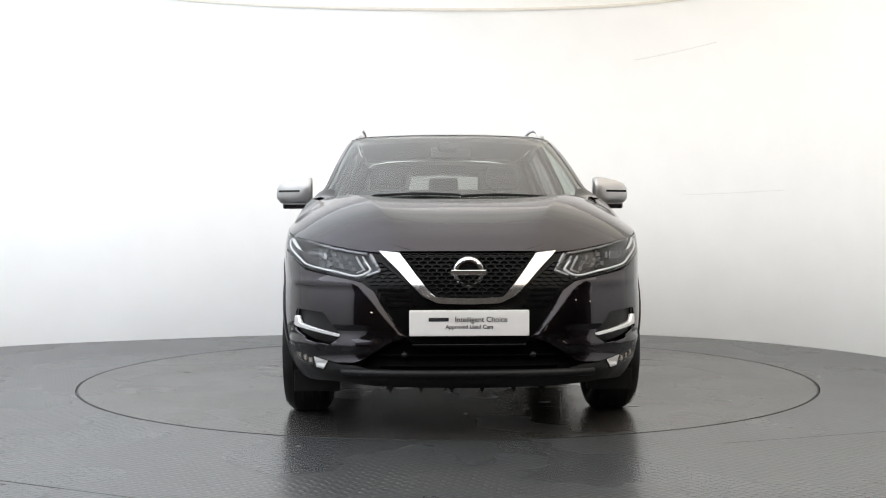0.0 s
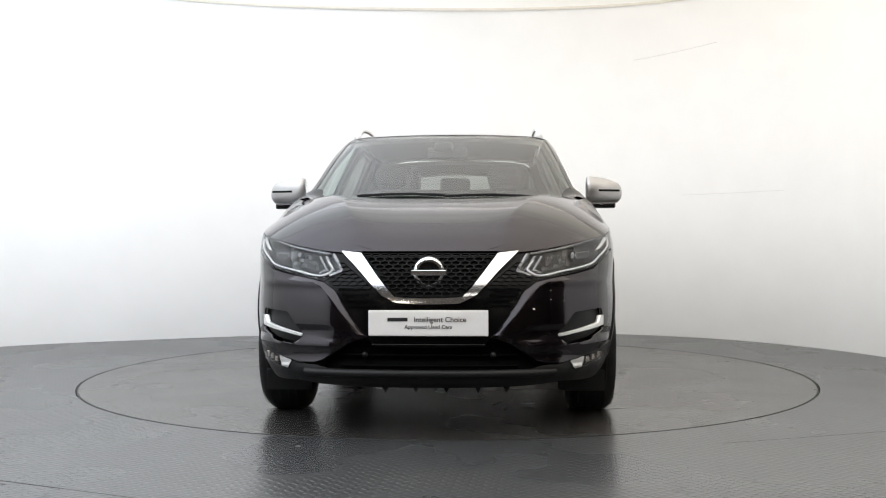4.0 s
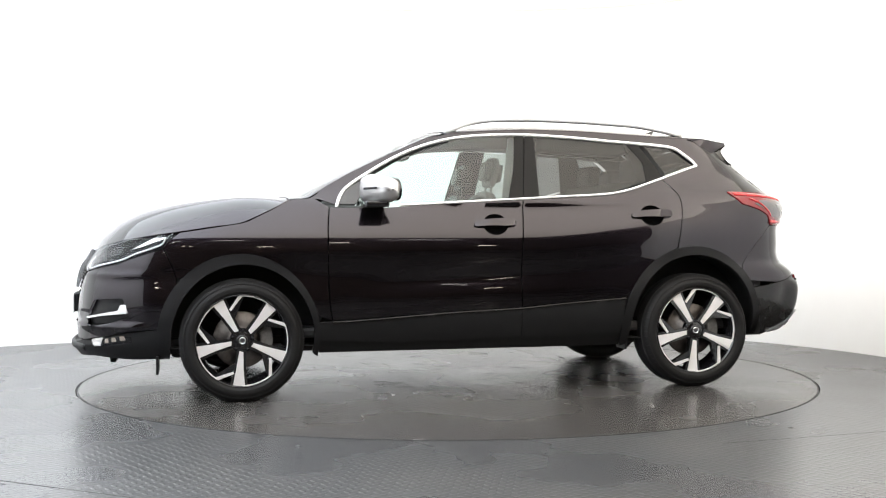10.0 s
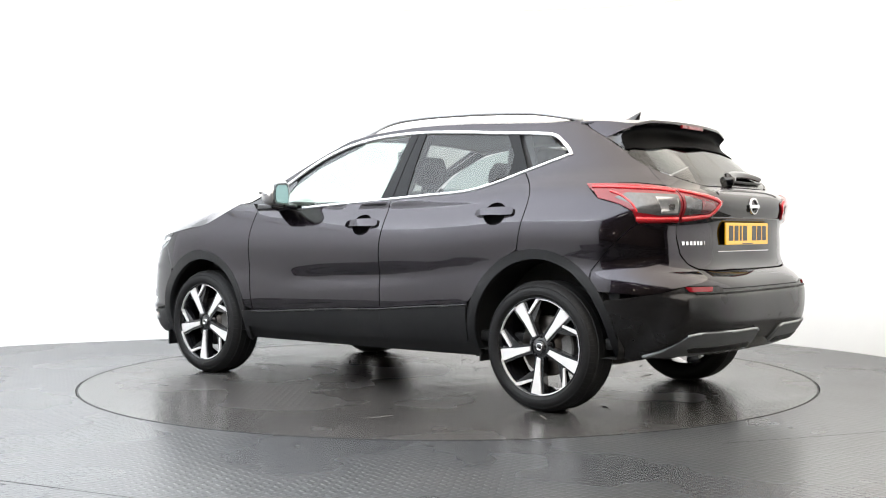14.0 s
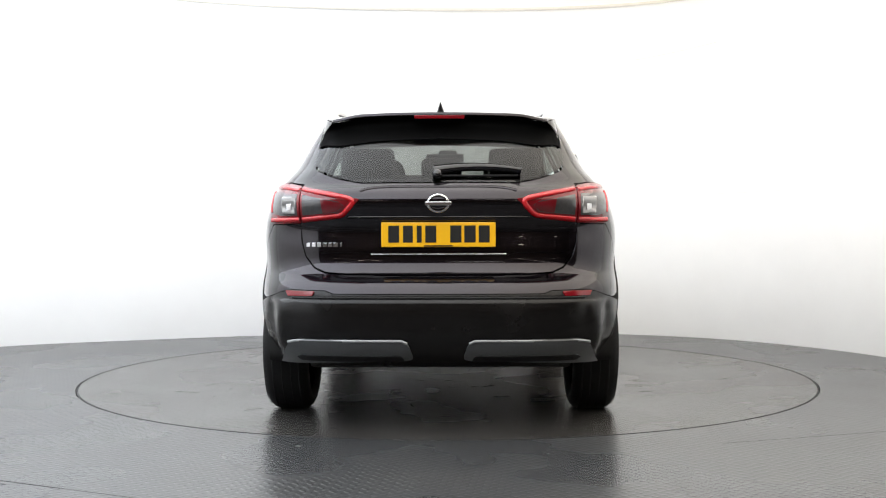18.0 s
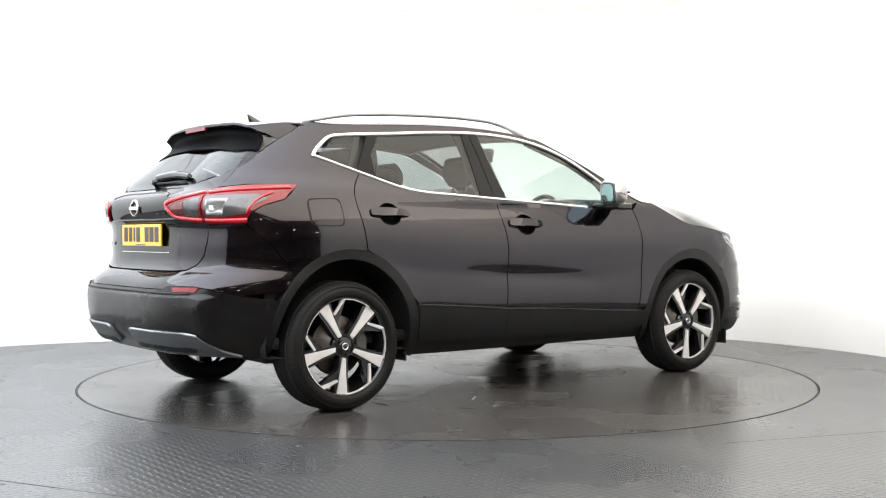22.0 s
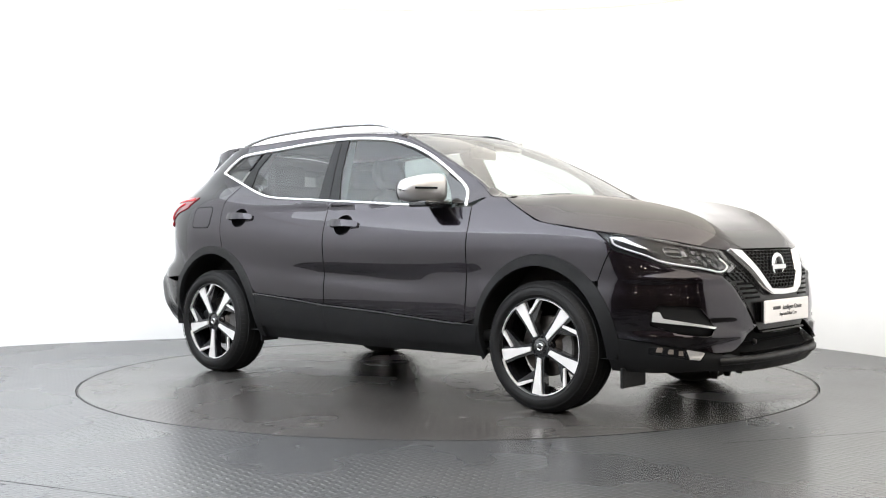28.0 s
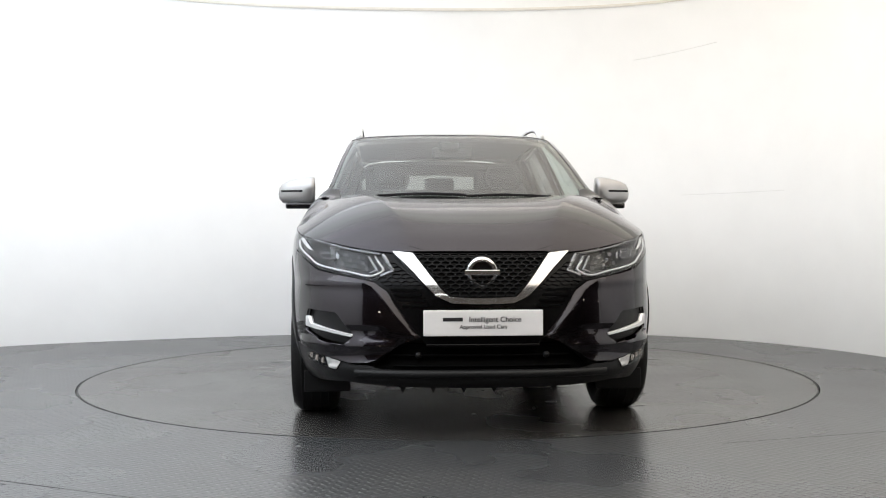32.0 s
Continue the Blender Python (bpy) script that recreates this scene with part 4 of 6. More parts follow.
    for i, (a, b) in enumerate(((0, 1.0), (0.5, 0.62), (0.85, 0.25), (1.0, 0.10))):
        fin.append([(w * 0.032 * b * (1 - 0.35 * a), 1.315 + 0.105 * a + l * 0.075 * b, 1.512 + 0.075 * a) for w, l in ((0, -1), (0.8, -0.3), (1, 0.4), (0.6, 1), (-0.6, 1), (-1, 0.4), (-0.8, -0.3))])
    v = [q for r in fin for q in r]
    f = [(r * 7 + i, r * 7 + (i + 1) % 7, (r + 1) * 7 + (i + 1) % 7, (r + 1) * 7 + i) for r in range(3) for i in range(7)] + [tuple(21 + i for i in range(7))]
    part("aerial", raw("aerial", v, f), GLOSS_BLACK, CAR, "gloss black shark-fin aerial")


bonnet_and_roof()


def bumper_relief(a, z):
    """Ledge under the lamp pocket, the turned inner edge and the hollow beside the pocket."""
    x = np.abs(nose(a, z)[..., 0])
    ledge = 0.016 * step01(z, 0.437, 0.421) * step01(x, 0.36, 0.44) * step01(nose(a, z)[..., 1], -1.76, -1.92)
    line = np.interp(z, [0.345, 0.42, 0.452, 0.586, 0.66, 0.698], [0.47, 0.36, 0.275, 0.376, 0.427, 0.484])
    turned = -0.012 * (1 - step01(x - line, 0.0, 0.045)) * step01(z, 0.42, 0.47)
    hollow = -0.007 * step01(z, 0.500, 0.486) * step01(z, 0.436, 0.470) * step01(x, 0.42, 0.52) * step01(x, 0.72, 0.62)
    brow = 0.006 * np.exp(-(((z - 0.690) / 0.020) ** 2)) * step01(x, 0.44, 0.52) * step01(x, 0.86, 0.78)
    return ledge + turned + hollow + brow


def front_end():
    diag = [(0.484, 0.698), (0.427, 0.660), (0.376, 0.586), (0.275, 0.452)]
    lower = [(0.36, 0.420), (0.47, 0.345), (0.505, 0.333), (0.581, 0.331), (0.79, 0.392)]
    arch = [q for q in ARCH_F if q[0] < -1.66 and q[1] > 0.40]
    half = ny([(-1.735, 0.830)]) + nx([(0.79, 0.780), (0.745, 0.748), (0.595, 0.718)]) + nx(diag) + nx(lower) + ny([(-1.76, 0.402)]) + ny(arch[::-1]) + ny([(-1.668, 0.678), (-1.676, 0.698), (-1.684, 0.720), (-1.692, 0.740), (-1.700, 0.760), (-1.712, 0.785), (-1.724, 0.808)])
    pocket = nx([(0.785, 0.565), (0.651, 0.555), (0.571, 0.453), (0.613, 0.416), (0.729, 0.432), (0.800, 0.470)])
    pocket = fillet(pocket, 0.02)
    me = patch("front_bumper", half, nose, 0.014, gap=0.0018, holes=[pocket], sign=-1, rim=0.02, lift=bumper_relief)
    bumpers = pair("front_bumper", me, PAINT)
    pair("lamp_pocket", patch("lamp_pocket", pocket, nose, 0.02, off=-0.022, rim=0.01, sign=-1), SATIN_BLACK, bumpers, "black textured lamp pocket")
    bar = nx([(0.795, 0.532), (0.779, 0.532), (0.770, 0.500), (0.575, 0.460), (0.580, 0.450), (0.690, 0.469), (0.795, 0.486)])
    pair("bumper_blade", patch("bumper_blade", fillet(bar, 0.006), nose, 0.015, off=0.002, rim=0.02, sign=-1), SATIN_CHROME, bumpers, "bright satin blade in the bumper")
    # apron
    apron = both(nx([(0, 0.300), (0.40, 0.302), (0.505, 0.325), (0.581, 0.327), (0.79, 0.386)]) + ny([(-1.765, 0.396), (-1.70, 0.30), (-1.705, 0.240), (-1.90, 0.236)]) + nx([(0.60, 0.250), (0.4, 0.236), (0, 0.229)]))
    ap = part("apron", patch("apron", apron, nose, 0.025, off=0.004, rim=0.05, sign=-1), SATIN_BLACK, CAR, "black textured lower apron")
    lip = nx([(x, 0.292) for x in np.linspace(0.56, -0.56, 24)])
    p, n = on(nose, lip, -1, 0.0)
    part("apron_lip", ribbon("apron_lip", p, n, 0.035, 0.016), SATIN_BLACK, ap)
    fog = fillet(nx([(0.785, 0.362), (0.70, 0.360), (0.622, 0.338), (0.643, 0.298), (0.70, 0.310), (0.78, 0.330)]), 0.008)
    lamps = pair("fog_lamp", patch("fog_lamp", fog, nose, 0.02, off=0.006, rim=0.01, sign=-1), LAMP_DARK, (ap, ap), "clear fog lamp with a dark housing")
    for bx in (0.708, 0.735, 0.762):
        q = nx([(bx - 0.007, 0.322 + 0.3 * (bx - 0.70)), (bx + 0.007, 0.324 + 0.3 * (bx - 0.70)), (bx + 0.006, 0.346 + 0.3 * (bx - 0.70)), (bx - 0.006, 0.345 + 0.3 * (bx - 0.70))])
        pair("fog_bulb", patch("fog_bulb", fillet(q, 0.004, 3), nose, 0.02, off=0.010, rim=0.006, sign=-1), FOG, lamps, "bright warm lamp bulb")
    half_fog = fillet(nx([(0.692, 0.354), (0.626, 0.337), (0.646, 0.303), (0.680, 0.309)]), 0.004)
    pair("reflector", patch("reflector", half_fog, nose, 0.012, off=0.008, rim=0.004, sign=-1, lift=lambda a, z: 0.0008 * np.sin(z * 700)), PALE_REFLECTOR, lamps, "bright ribbed reflector")
    pair("fog_glass", patch("fog_glass", fog, nose, 0.02, off=0.017, rim=0, sign=-1), LENS, lamps)
    # the dark middle
    mid = both(nx([(0, 0.405), (0.24, 0.410), (0.275, 0.450), (0.376, 0.584), (0.427, 0.658), (0.484, 0.696), (0.385, 0.742), (0.440, 0.828), (0.30, 0.824), (0, 0.822)][::-1]))
    grille = part("grille_surround", patch("grille_surround", mid, nose, 0.025, off=-0.010, rim=0.03, sign=-1), GRILLE_BLACK, CAR, "gloss black grille surround")
    vee = both(nx([(0, 0.621), (0.150, 0.627), (0.305, 0.814), (0.395, 0.824), (0.300, 0.730), (0.205, 0.632), (0.135, 0.600), (0, 0.596)]))
    part("grille_bar", patch("grille_bar", fillet(vee, 0.004, 2), nose, 0.018, off=0.022, rim=0.04, sign=-1), CHROME, grille, "broad chrome V-shaped grille bar")
    # honeycomb mesh
    cells = []
    w, h = 0.040, 0.020
    loop = np.array([(0.0, 0.628), (0.145, 0.632), (0.287, 0.812), (-0.287, 0.812), (-0.145, 0.636)])
    for r in range(11):
        for c in range(-9, 10):
            cx, cz = (c + 0.5 * (r % 2)) * w, 0.642 + r * h * 0.82
            if inside(np.array([(cx, cz)]), loop)[0]:
                hexa = [(cx + 0.5 * w * 1.02 * math.cos(a) * 1.15, cz + h * 0.55 * math.sin(a)) for a in np.radians([0, 60, 120, 180, 240, 300])]
                p, n = on(nose, nx(hexa), -1, 0.004)
                cells.append(ribbon("cell", p, n, 0.0042, 0.008, closed=True))
    part("grille_mesh", join("grille_mesh", cells), GRILLE_BLACK, grille, "black honeycomb grille mesh")
    part("grille_back", patch("grille_back", [tuple(q) for q in nx([tuple(v) for v in loop])], nose, 0.03, off=-0.004, rim=0, sign=-1), DARK, grille)
    wing_cells = []
    corner = np.array([(0.262, 0.672), (0.372, 0.676), (0.462, 0.704), (0.380, 0.742), (0.418, 0.800)])
    for r in range(9):
        for c in range(4, 13):
            cx, cz = (c + 0.5 * (r % 2)) * w, 0.642 + r * h * 0.82
            if inside(np.array([(cx, cz)]), corner)[0]:
                hexa = [(cx + 0.5 * w * 1.17 * math.cos(a), cz + h * 0.55 * math.sin(a)) for a in np.radians([0, 60, 120, 180, 240, 300])]
                p, n = on(nose, nx(hexa), -1, -0.008)
                wing_cells.append(ribbon("cell", p, n, 0.0042, 0.005, closed=True))
    if wing_cells:
        pair("grille_wing_mesh", join("grille_wing_mesh", wing_cells), GRILLE_BLACK, (grille, grille), "black honeycomb beside the chrome bar")
    # slots beside the bar
    for s in (1, -1):
        for i in range(4):
            z = 0.668 - 0.024 * i
            a, b = 0.285 + 0.0 * i - 0.028 * (i > 0) * i * 0.55, 0.405 - 0.016 * i
            q = nx([(s * a, z), (s * b, z), (s * b, z - 0.010), (s * a, z - 0.010)])
            part("slot", patch("slot", q, nose, 0.03, off=-0.004, rim=0.006, sign=-1), SHADE_BLACK, grille)
    # badge: ring and bar
    y0 = float(nose(math.pi / 2, 0.735)[1]) - 0.012
    v, f = spin([(-0.006, 0.05), (-0.006, 0.072), (0.006, 0.066), (0.006, 0.052)], 40, "y")
    me = raw("badge", [(x, y0 - 0.004 - yy * 0.8, 0.737 + z) for x, yy, z in v], f)
    badge = part("badge", me, CHROME, grille, "round chrome badge ring with a cross bar")
    part("badge_back", raw("badge_back", [(0.07 * math.cos(a), y0 + 0.006, 0.737 + 0.07 * math.sin(a)) for a in np.linspace(0, 2 * math.pi, 32)[:-1]], [tuple(range(31))]), GLOSS_BLACK, badge)
    part("badge_bar", box(0.158, 0.012, 0.024, 0.003, (0, y0 - 0.008, 0.737)), CHROME, badge)
    # show plate
    pl = part("show_plate", box(0.528, 0.012, 0.114, 0.005, (0, -2.252, 0.517)), WHITE_PLATE, CAR, "white show plate with grey lettering")
    part("plate_carrier", box(0.50, 0.02, 0.10, 0.004, (0, -2.236, 0.517)), SATIN_BLACK, pl)
    def words(text, size, x, z):
        cu = bpy.data.curves.new("lettering", "FONT")
        cu.body, cu.size, cu.align_x, cu.align_y, cu.extrude, cu.offset = text, size, "CENTER", "CENTER", 0.0004, 0.016 * size - 0.00015
        tmp = bpy.data.objects.new("tmp", cu)
        scene.collection.objects.link(tmp)
        dg = bpy.context.evaluated_depsgraph_get()
        me = bpy.data.meshes.new_from_object(tmp.evaluated_get(dg))
        bpy.data.objects.remove(tmp)
        me.transform(pose(x, -2.2592, z, 90, 0, 0))
        part("lettering", me, PLATE_INK, pl)
    words("Intelligent Choice", 0.0325, 0.052, 0.532)
    words("Approved Used Cars", 0.0245, 0, 0.500)
    part("name_bar", box(0.088, 0.001, 0.016, 0, (-0.135, -2.2586, 0.533)), PLATE_INK, pl)
    # lower intake
    hole = both(nx([(0, 0.410), (0.24, 0.415), (0.36, 0.418), (0.50, 0.330), (0.40, 0.300), (0, 0.298)]))
    intake = part("lower_intake", patch("lower_intake", hole, nose, 0.03, off=-0.05, rim=0.05, sign=-1), SHADE_BLACK, CAR)
    for z in (0.335, 0.372):
        p, n = on(nose, nx([(x, z) for x in np.linspace(0.40, -0.40, 20)]), -1, -0.03)
        part("intake_slat", ribbon("intake_slat", p, n, 0.010, 0.010), SHADE_BLACK, intake)
    p, n = on(nose, nx([(x, 0.418) for x in np.linspace(0.25, -0.25, 16)]), -1, 0.0)
    part("intake_brow", ribbon("intake_brow", p, n, 0.014, 0.008), GRILLE_BLACK, intake)
    for x in (-0.285, 0.285):
        v, f = spin([(0, 0.0), (0, 0.015), (0.012, 0.013), (0.014, 0.0)], 16, "y")
        yq = float(nose(nx([(x, 0.372)])[0][0], 0.372)[1])
        part("parking_sensor", raw("parking_sensor", [(a + x, yq - b + 0.02, c + 0.372) for a, b, c in v], f), SATIN_BLACK, intake)
    # headlamps
    lamp = nx([(0.795, 0.790), (0.748, 0.755), (0.597, 0.724), (0.486, 0.702), (0.382, 0.742), (0.446, 0.830), (0.588, 0.851), (0.705, 0.876)]) + ny([(-1.80, 0.900), (-1.650, 0.921), (-1.712, 0.872), (-1.733, 0.838)])
    lamp = fillet(lamp, 0.012, 3)
    units = pair("headlamp", patch("headlamp", lamp, nose, 0.025, off=-0.022, rim=0.03, gap=0.001, sign=-1), LAMP_DARK, None, "clear headlamp with dark housing")
    pair("headlamp_lens", patch("headlamp_lens", lamp, nose, 0.025, off=0.001, rim=0.004, gap=0.002, sign=-1), LENS, units)
    guide = ny([(-1.728, 0.884), (-1.757, 0.850)]) + nx([(0.788, 0.804), (0.742, 0.772), (0.600, 0.743), (0.500, 0.724), (0.440, 0.752), (0.468, 0.790)])
    p, n = on(nose, spline(guide, 3), -1, -0.010)
    pair("light_guide", ribbon("light_guide", p, n, 0.0075, 0.004), DRL, units, "white light guide")
    edge2 = nx([(0.440, 0.822), (0.395, 0.748), (0.480, 0.712)])
    p, n = on(nose, resample(edge2, 0.02)[:-8], -1, -0.012)
    pair("lamp_bezel", ribbon("lamp_bezel", p, n, 0.022, 0.006), LAMP_GREY, units)
    upper = nx([(0.455, 0.822), (0.588, 0.843), (0.70, 0.868), (0.78, 0.892)])
    p, n = on(nose, spline(upper, 5), -1, -0.010)
    pair("lamp_bezel", ribbon("lamp_bezel", p, n, 0.012, 0.005), LAMP_GREY, units)
    for k in range(2):
        d = 0.030 * (k + 1)
        vee = nx([(0.446 + d, 0.812), (0.402 + d * 1.1, 0.752), (0.470 + d * 0.9, 0.722 + 0.006 * k)])
        p, n = on(nose, resample(vee, 0.02)[:-6], -1, -0.014)
        pair("lamp_chevron", ribbon("lamp_chevron", p, n, 0.012, 0.005), LAMP_GREY, units)
    # led block of small facets
    for i in range(7):
        for j in range(3):
            x, z = 0.515 + 0.019 * i, 0.757 + 0.0215 * j + 0.0036 * i
            q = nx([(x - 0.008, z - 0.009), (x + 0.008, z - 0.0075), (x + 0.008, z + 0.009), (x - 0.008, z + 0.0075)])
            pair("led_facet", patch("led_facet", q, nose, 0.02, off=-0.013 + 0.003 * ((i + j) % 2), rim=0.004, sign=-1), LAMP_DARK if (i * 2 + j) % 3 else LED_GREY, units)
    eye_loop = fillet([(0.664, 0.795), (0.728, 0.803), (0.732, 0.843), (0.668, 0.835)], 0.014)
    pair("projector", patch("projector", nx(eye_loop), nose, 0.012, off=-0.016, rim=0.012, sign=-1, lift=lambda a, z: 0.008 * np.exp(-(((z - 0.819) / 0.016) ** 2))), GLOSS_BLACK, units)
    p, n = on(nose, nx([tuple(q) for q in resample(eye_loop, 0.008)]), -1, -0.009)
    pair("projector_ring", ribbon("projector_ring", p, n, 0.005, 0.004, closed=True), LAMP_GREY, units, "bright projector frame")
    small = fillet([(0.645, 0.800), (0.658, 0.802), (0.660, 0.828), (0.648, 0.826)], 0.004)
    pair("lamp_cell", patch("lamp_cell", nx(small), nose, 0.02, off=-0.012, rim=0.006, sign=-1), LAMP_GREY, units)
    tip = nx([(0.775, 0.835), (0.800, 0.845)]) + ny([(-1.715, 0.893), (-1.78, 0.893)])
    pair("lamp_reflector", patch("lamp_reflector", tip, nose, 0.02, off=-0.012, rim=0.006, sign=-1), SATIN_CHROME, units)
    # fins under the apron
    for x in (-0.35, -0.21, -0.07, 0.07, 0.215, 0.345):
        part("air_fin", raw("air_fin", [(x - 0.032, -2.05, 0.245), (x + 0.032, -2.05, 0.245), (x, -2.04, 0.178), (x - 0.032, -2.0, 0.245), (x + 0.032, -2.0, 0.245), (x, -2.01, 0.178)],
             [(0, 1, 2), (5, 4, 3), (0, 3, 4, 1), (1, 4, 5, 2), (2, 5, 3, 0)]), SATIN_BLACK, ap)


front_end()


def rear_relief(a, z):
    """Shelf of the lower rear bumper and its upright corner edges."""
    x = np.abs(tail(a, z)[..., 0])
    shelf = 0.013 * step01(z, 0.620, 0.604) * step01(x, 0.80, 0.72)
    corner = 0.012 * np.exp(-(((x - 0.705) / 0.032) ** 2)) * step01(z, 0.63, 0.56) * step01(z, 0.33, 0.42)
    hollow = -0.012 * np.exp(-(((x - 0.785) / 0.035) ** 2)) * step01(z, 0.64, 0.54)
    return shelf + corner + hollow


def rear_end():
    gate = [(0, 0.722), (0.417, 0.724), (0.523, 0.731), (0.576, 0.754), (0.619, 0.806), (0.636, 0.869), (0.637, 1.0), (0.637, 1.135), (0.622, 1.20), (0.600, 1.24), (0.576, 1.212), (0.468, 1.168), (0.36, 1.146), (0, 1.147)]
    tg = part("tailgate", patch("tailgate", both(tx(gate)), tail, 0.022, gap=G), PAINT, CAR)
    pane = [(0, 1.153), (0.36, 1.151), (0.468, 1.174), (0.572, 1.219), (0.602, 1.25), (0.606, 1.30), (0.588, 1.37), (0.53, 1.43), (0, 1.45)]
    part("rear_window", patch("rear_window", both(tx(pane)), tail, 0.03, off=-0.004, rim=0), GLASS_REAR, tg)
    # spoiler
    def corner(x, y):
        return -0.018 * step01(np.abs(x), 0.38, 0.53) * step01(y, 1.48, 1.69)
    sp = [(0.598, 1.402), (0.585, 1.46), (0.560, 1.56), (0.527, 1.683)] + [(x, 1.740 - 0.057 * (x / 0.527) ** 2) for x in np.linspace(0.50, -0.50, 16)] + [(-0.527, 1.683), (-0.560, 1.56), (-0.585, 1.46), (-0.598, 1.402)]
    spoiler = part("spoiler", patch("spoiler", sp, top, 0.03, rim=0.014, gap=0.001, lift=corner), PAINT, CAR)
    # painted shoulders, black side blades and the hollow black underside
    C = np.array([0.528, 1.683, 1.458])
    J = side(np.array([1.415, 1.435, 1.455, 1.474, 1.515, 1.555]), np.array([1.497, 1.478, 1.461, 1.446, 1.423, 1.401]))
    k = len(J)
    rows = []
    for r in np.linspace(0, 1, 12):
        rows.append(J + (C - J) * r + np.array([0.018, 0, 0.004])[None, :] * math.sin(math.pi * r) * np.linspace(1, 0.3, k)[:, None])
    loft = [(i * k + j, i * k + j + 1, (i + 1) * k + j + 1, (i + 1) * k + j) for i in range(11) for j in range(k - 1)]
    pair("spoiler_shoulder", raw("spoiler_shoulder", np.concatenate(rows), loft), PAINT, (spoiler, spoiler))
    B, T = side(1.557, 1.400), side(1.666, 1.330)
    E = np.array(spline([tuple(C - np.array([0, 0, 0.006])), (0.556, 1.645, 1.430), (0.572, 1.630, 1.409), (0.583, 1.640, 1.375), tuple(T)], 5))
    k = len(E)
    rows = [B + (E - B) * r + np.array([-0.010, 0, 0]) * math.sin(math.pi * r) for r in np.linspace(0, 1, 7)]
    loft = [(i * k + j, i * k + j + 1, (i + 1) * k + j + 1, (i + 1) * k + j) for i in range(6) for j in range(k - 1)]
    pair("spoiler_blade", raw("spoiler_blade", np.concatenate(rows), loft), GLOSS_BLACK, (spoiler, spoiler), "gloss black side blade")
    m = 25
    xs = np.linspace(0, C[0], m)
    lip3 = np.stack([xs, 1.735 - 0.057 * (xs / 0.527) ** 2, table(xs, [(0, 1.486), (0.25, 1.480), (0.42, 1.468), (0.528, 1.452)])], 1)
    low = np.array(spline([(0, 1.372), (0.283, 1.358), (0.42, 1.342), (0.493, 1.334), (0.560, 1.340), (float(T[0]) - 0.004, float(T[2]))], 5))
    low = np.stack([np.interp(np.linspace(0, 1, m), np.linspace(0, 1, len(low)), low[:, c]) for c in (0, 1)], 1)
    q = np.array(tx([tuple(v) for v in low]))
    low3 = tail(q[:, 0], q[:, 1]) + np.array([0, 0.002, 0])
    low3[-1] = T
    ks = np.linspace(0, 1, k)
    dent = np.sin(math.pi * ks**0.58)
    bend = (np.linspace(0, 1, m) ** 4)[:, None, None]
    sheet = lip3[:, None] * (1 - ks)[None, :, None] + low3[:, None] * ks[None, :, None]
    sheet[..., 1] -= (0.046 + 0.016 * (1 - np.linspace(0, 1, m) ** 2))[:, None] * dent[None, :]
    sheet = sheet + bend * (E - sheet[-1])[None]
    inner = sheet[:, -1:] - np.array([0, 0.03, 0])
    sheet = np.concatenate([sheet, inner], 1)
    whole = np.concatenate([sheet[::-1], sheet[1:] * np.array([-1, 1, 1])])
    w = whole.shape[1]
    # shade under the lip comes from the near-black colour, not from the overhang
    part("spoiler_underside", raw("spoiler_underside", whole.reshape(-1, 3), [(i * w + j, i * w + j + 1, (i + 1) * w + j + 1, (i + 1) * w + j) for i in range(len(whole) - 1) for j in range(w - 1)]), SHADE_BLACK, spoiler, "black spoiler underside, its shade put into the colour")
    # dark printed edge of the rear glass
    for s in (1, -1):
        q = tx([(s * x, z) for x, z in ((0.572, 1.219), (0.594, 1.25), (0.596, 1.30), (0.580, 1.36), (0.566, 1.36), (0.585, 1.30), (0.583, 1.256), (0.562, 1.228))])
        part("glass_border", patch("glass_border", q, tail, 0.02, off=-0.008, rim=0), GLOSS_BLACK, tg, "black printed edge of the rear glass")
    part("brake_light", box(0.245, 0.014, 0.018, 0.003, (0, 1.737, 1.478)), RED_LENS, spoiler, "red high brake light")
    # lamps: outer half on the body, inner half on the gate
    outer = ty([(1.556, 1.156), (1.66, 1.155), (1.80, 1.150)]) + tx([(0.690, 1.143), (0.640, 1.131), (0.640, 0.960), (0.742, 0.957)]) + ty([(1.845, 0.957), (1.823, 1.014), (1.758, 1.050), (1.644, 1.082)])
    inner = tx([(0.634, 1.131), (0.478, 1.100), (0.358, 1.068), (0.425, 0.997), (0.478, 0.977), (0.634, 0.961)])
    for loop, parent, nm in ((outer, None, "tail_lamp"), (inner, (tg, tg), "gate_lamp")):
        a, b = pair(nm, patch(nm, fillet(loop, 0.008, 3), tail, 0.02, off=0.006, rim=0.012, gap=0.001), RED_LENS, parent, "red and smoked tail lamp")
        if nm == "tail_lamp":
            win = tx([(0.655, 1.092), (0.655, 0.998), (0.735, 0.996)]) + ty([(1.84, 1.010), (1.80, 1.055), (1.73, 1.082), (1.78, 1.104)])
        else:
            win = tx([(0.628, 1.088), (0.46, 1.058), (0.43, 1.040), (0.465, 1.012), (0.628, 0.998)])
        pair("lamp_window", patch("lamp_window", fillet(win, 0.008, 3), tail, 0.02, off=0.008, rim=0.004), SMOKED, (a, b), "smoked clear window")
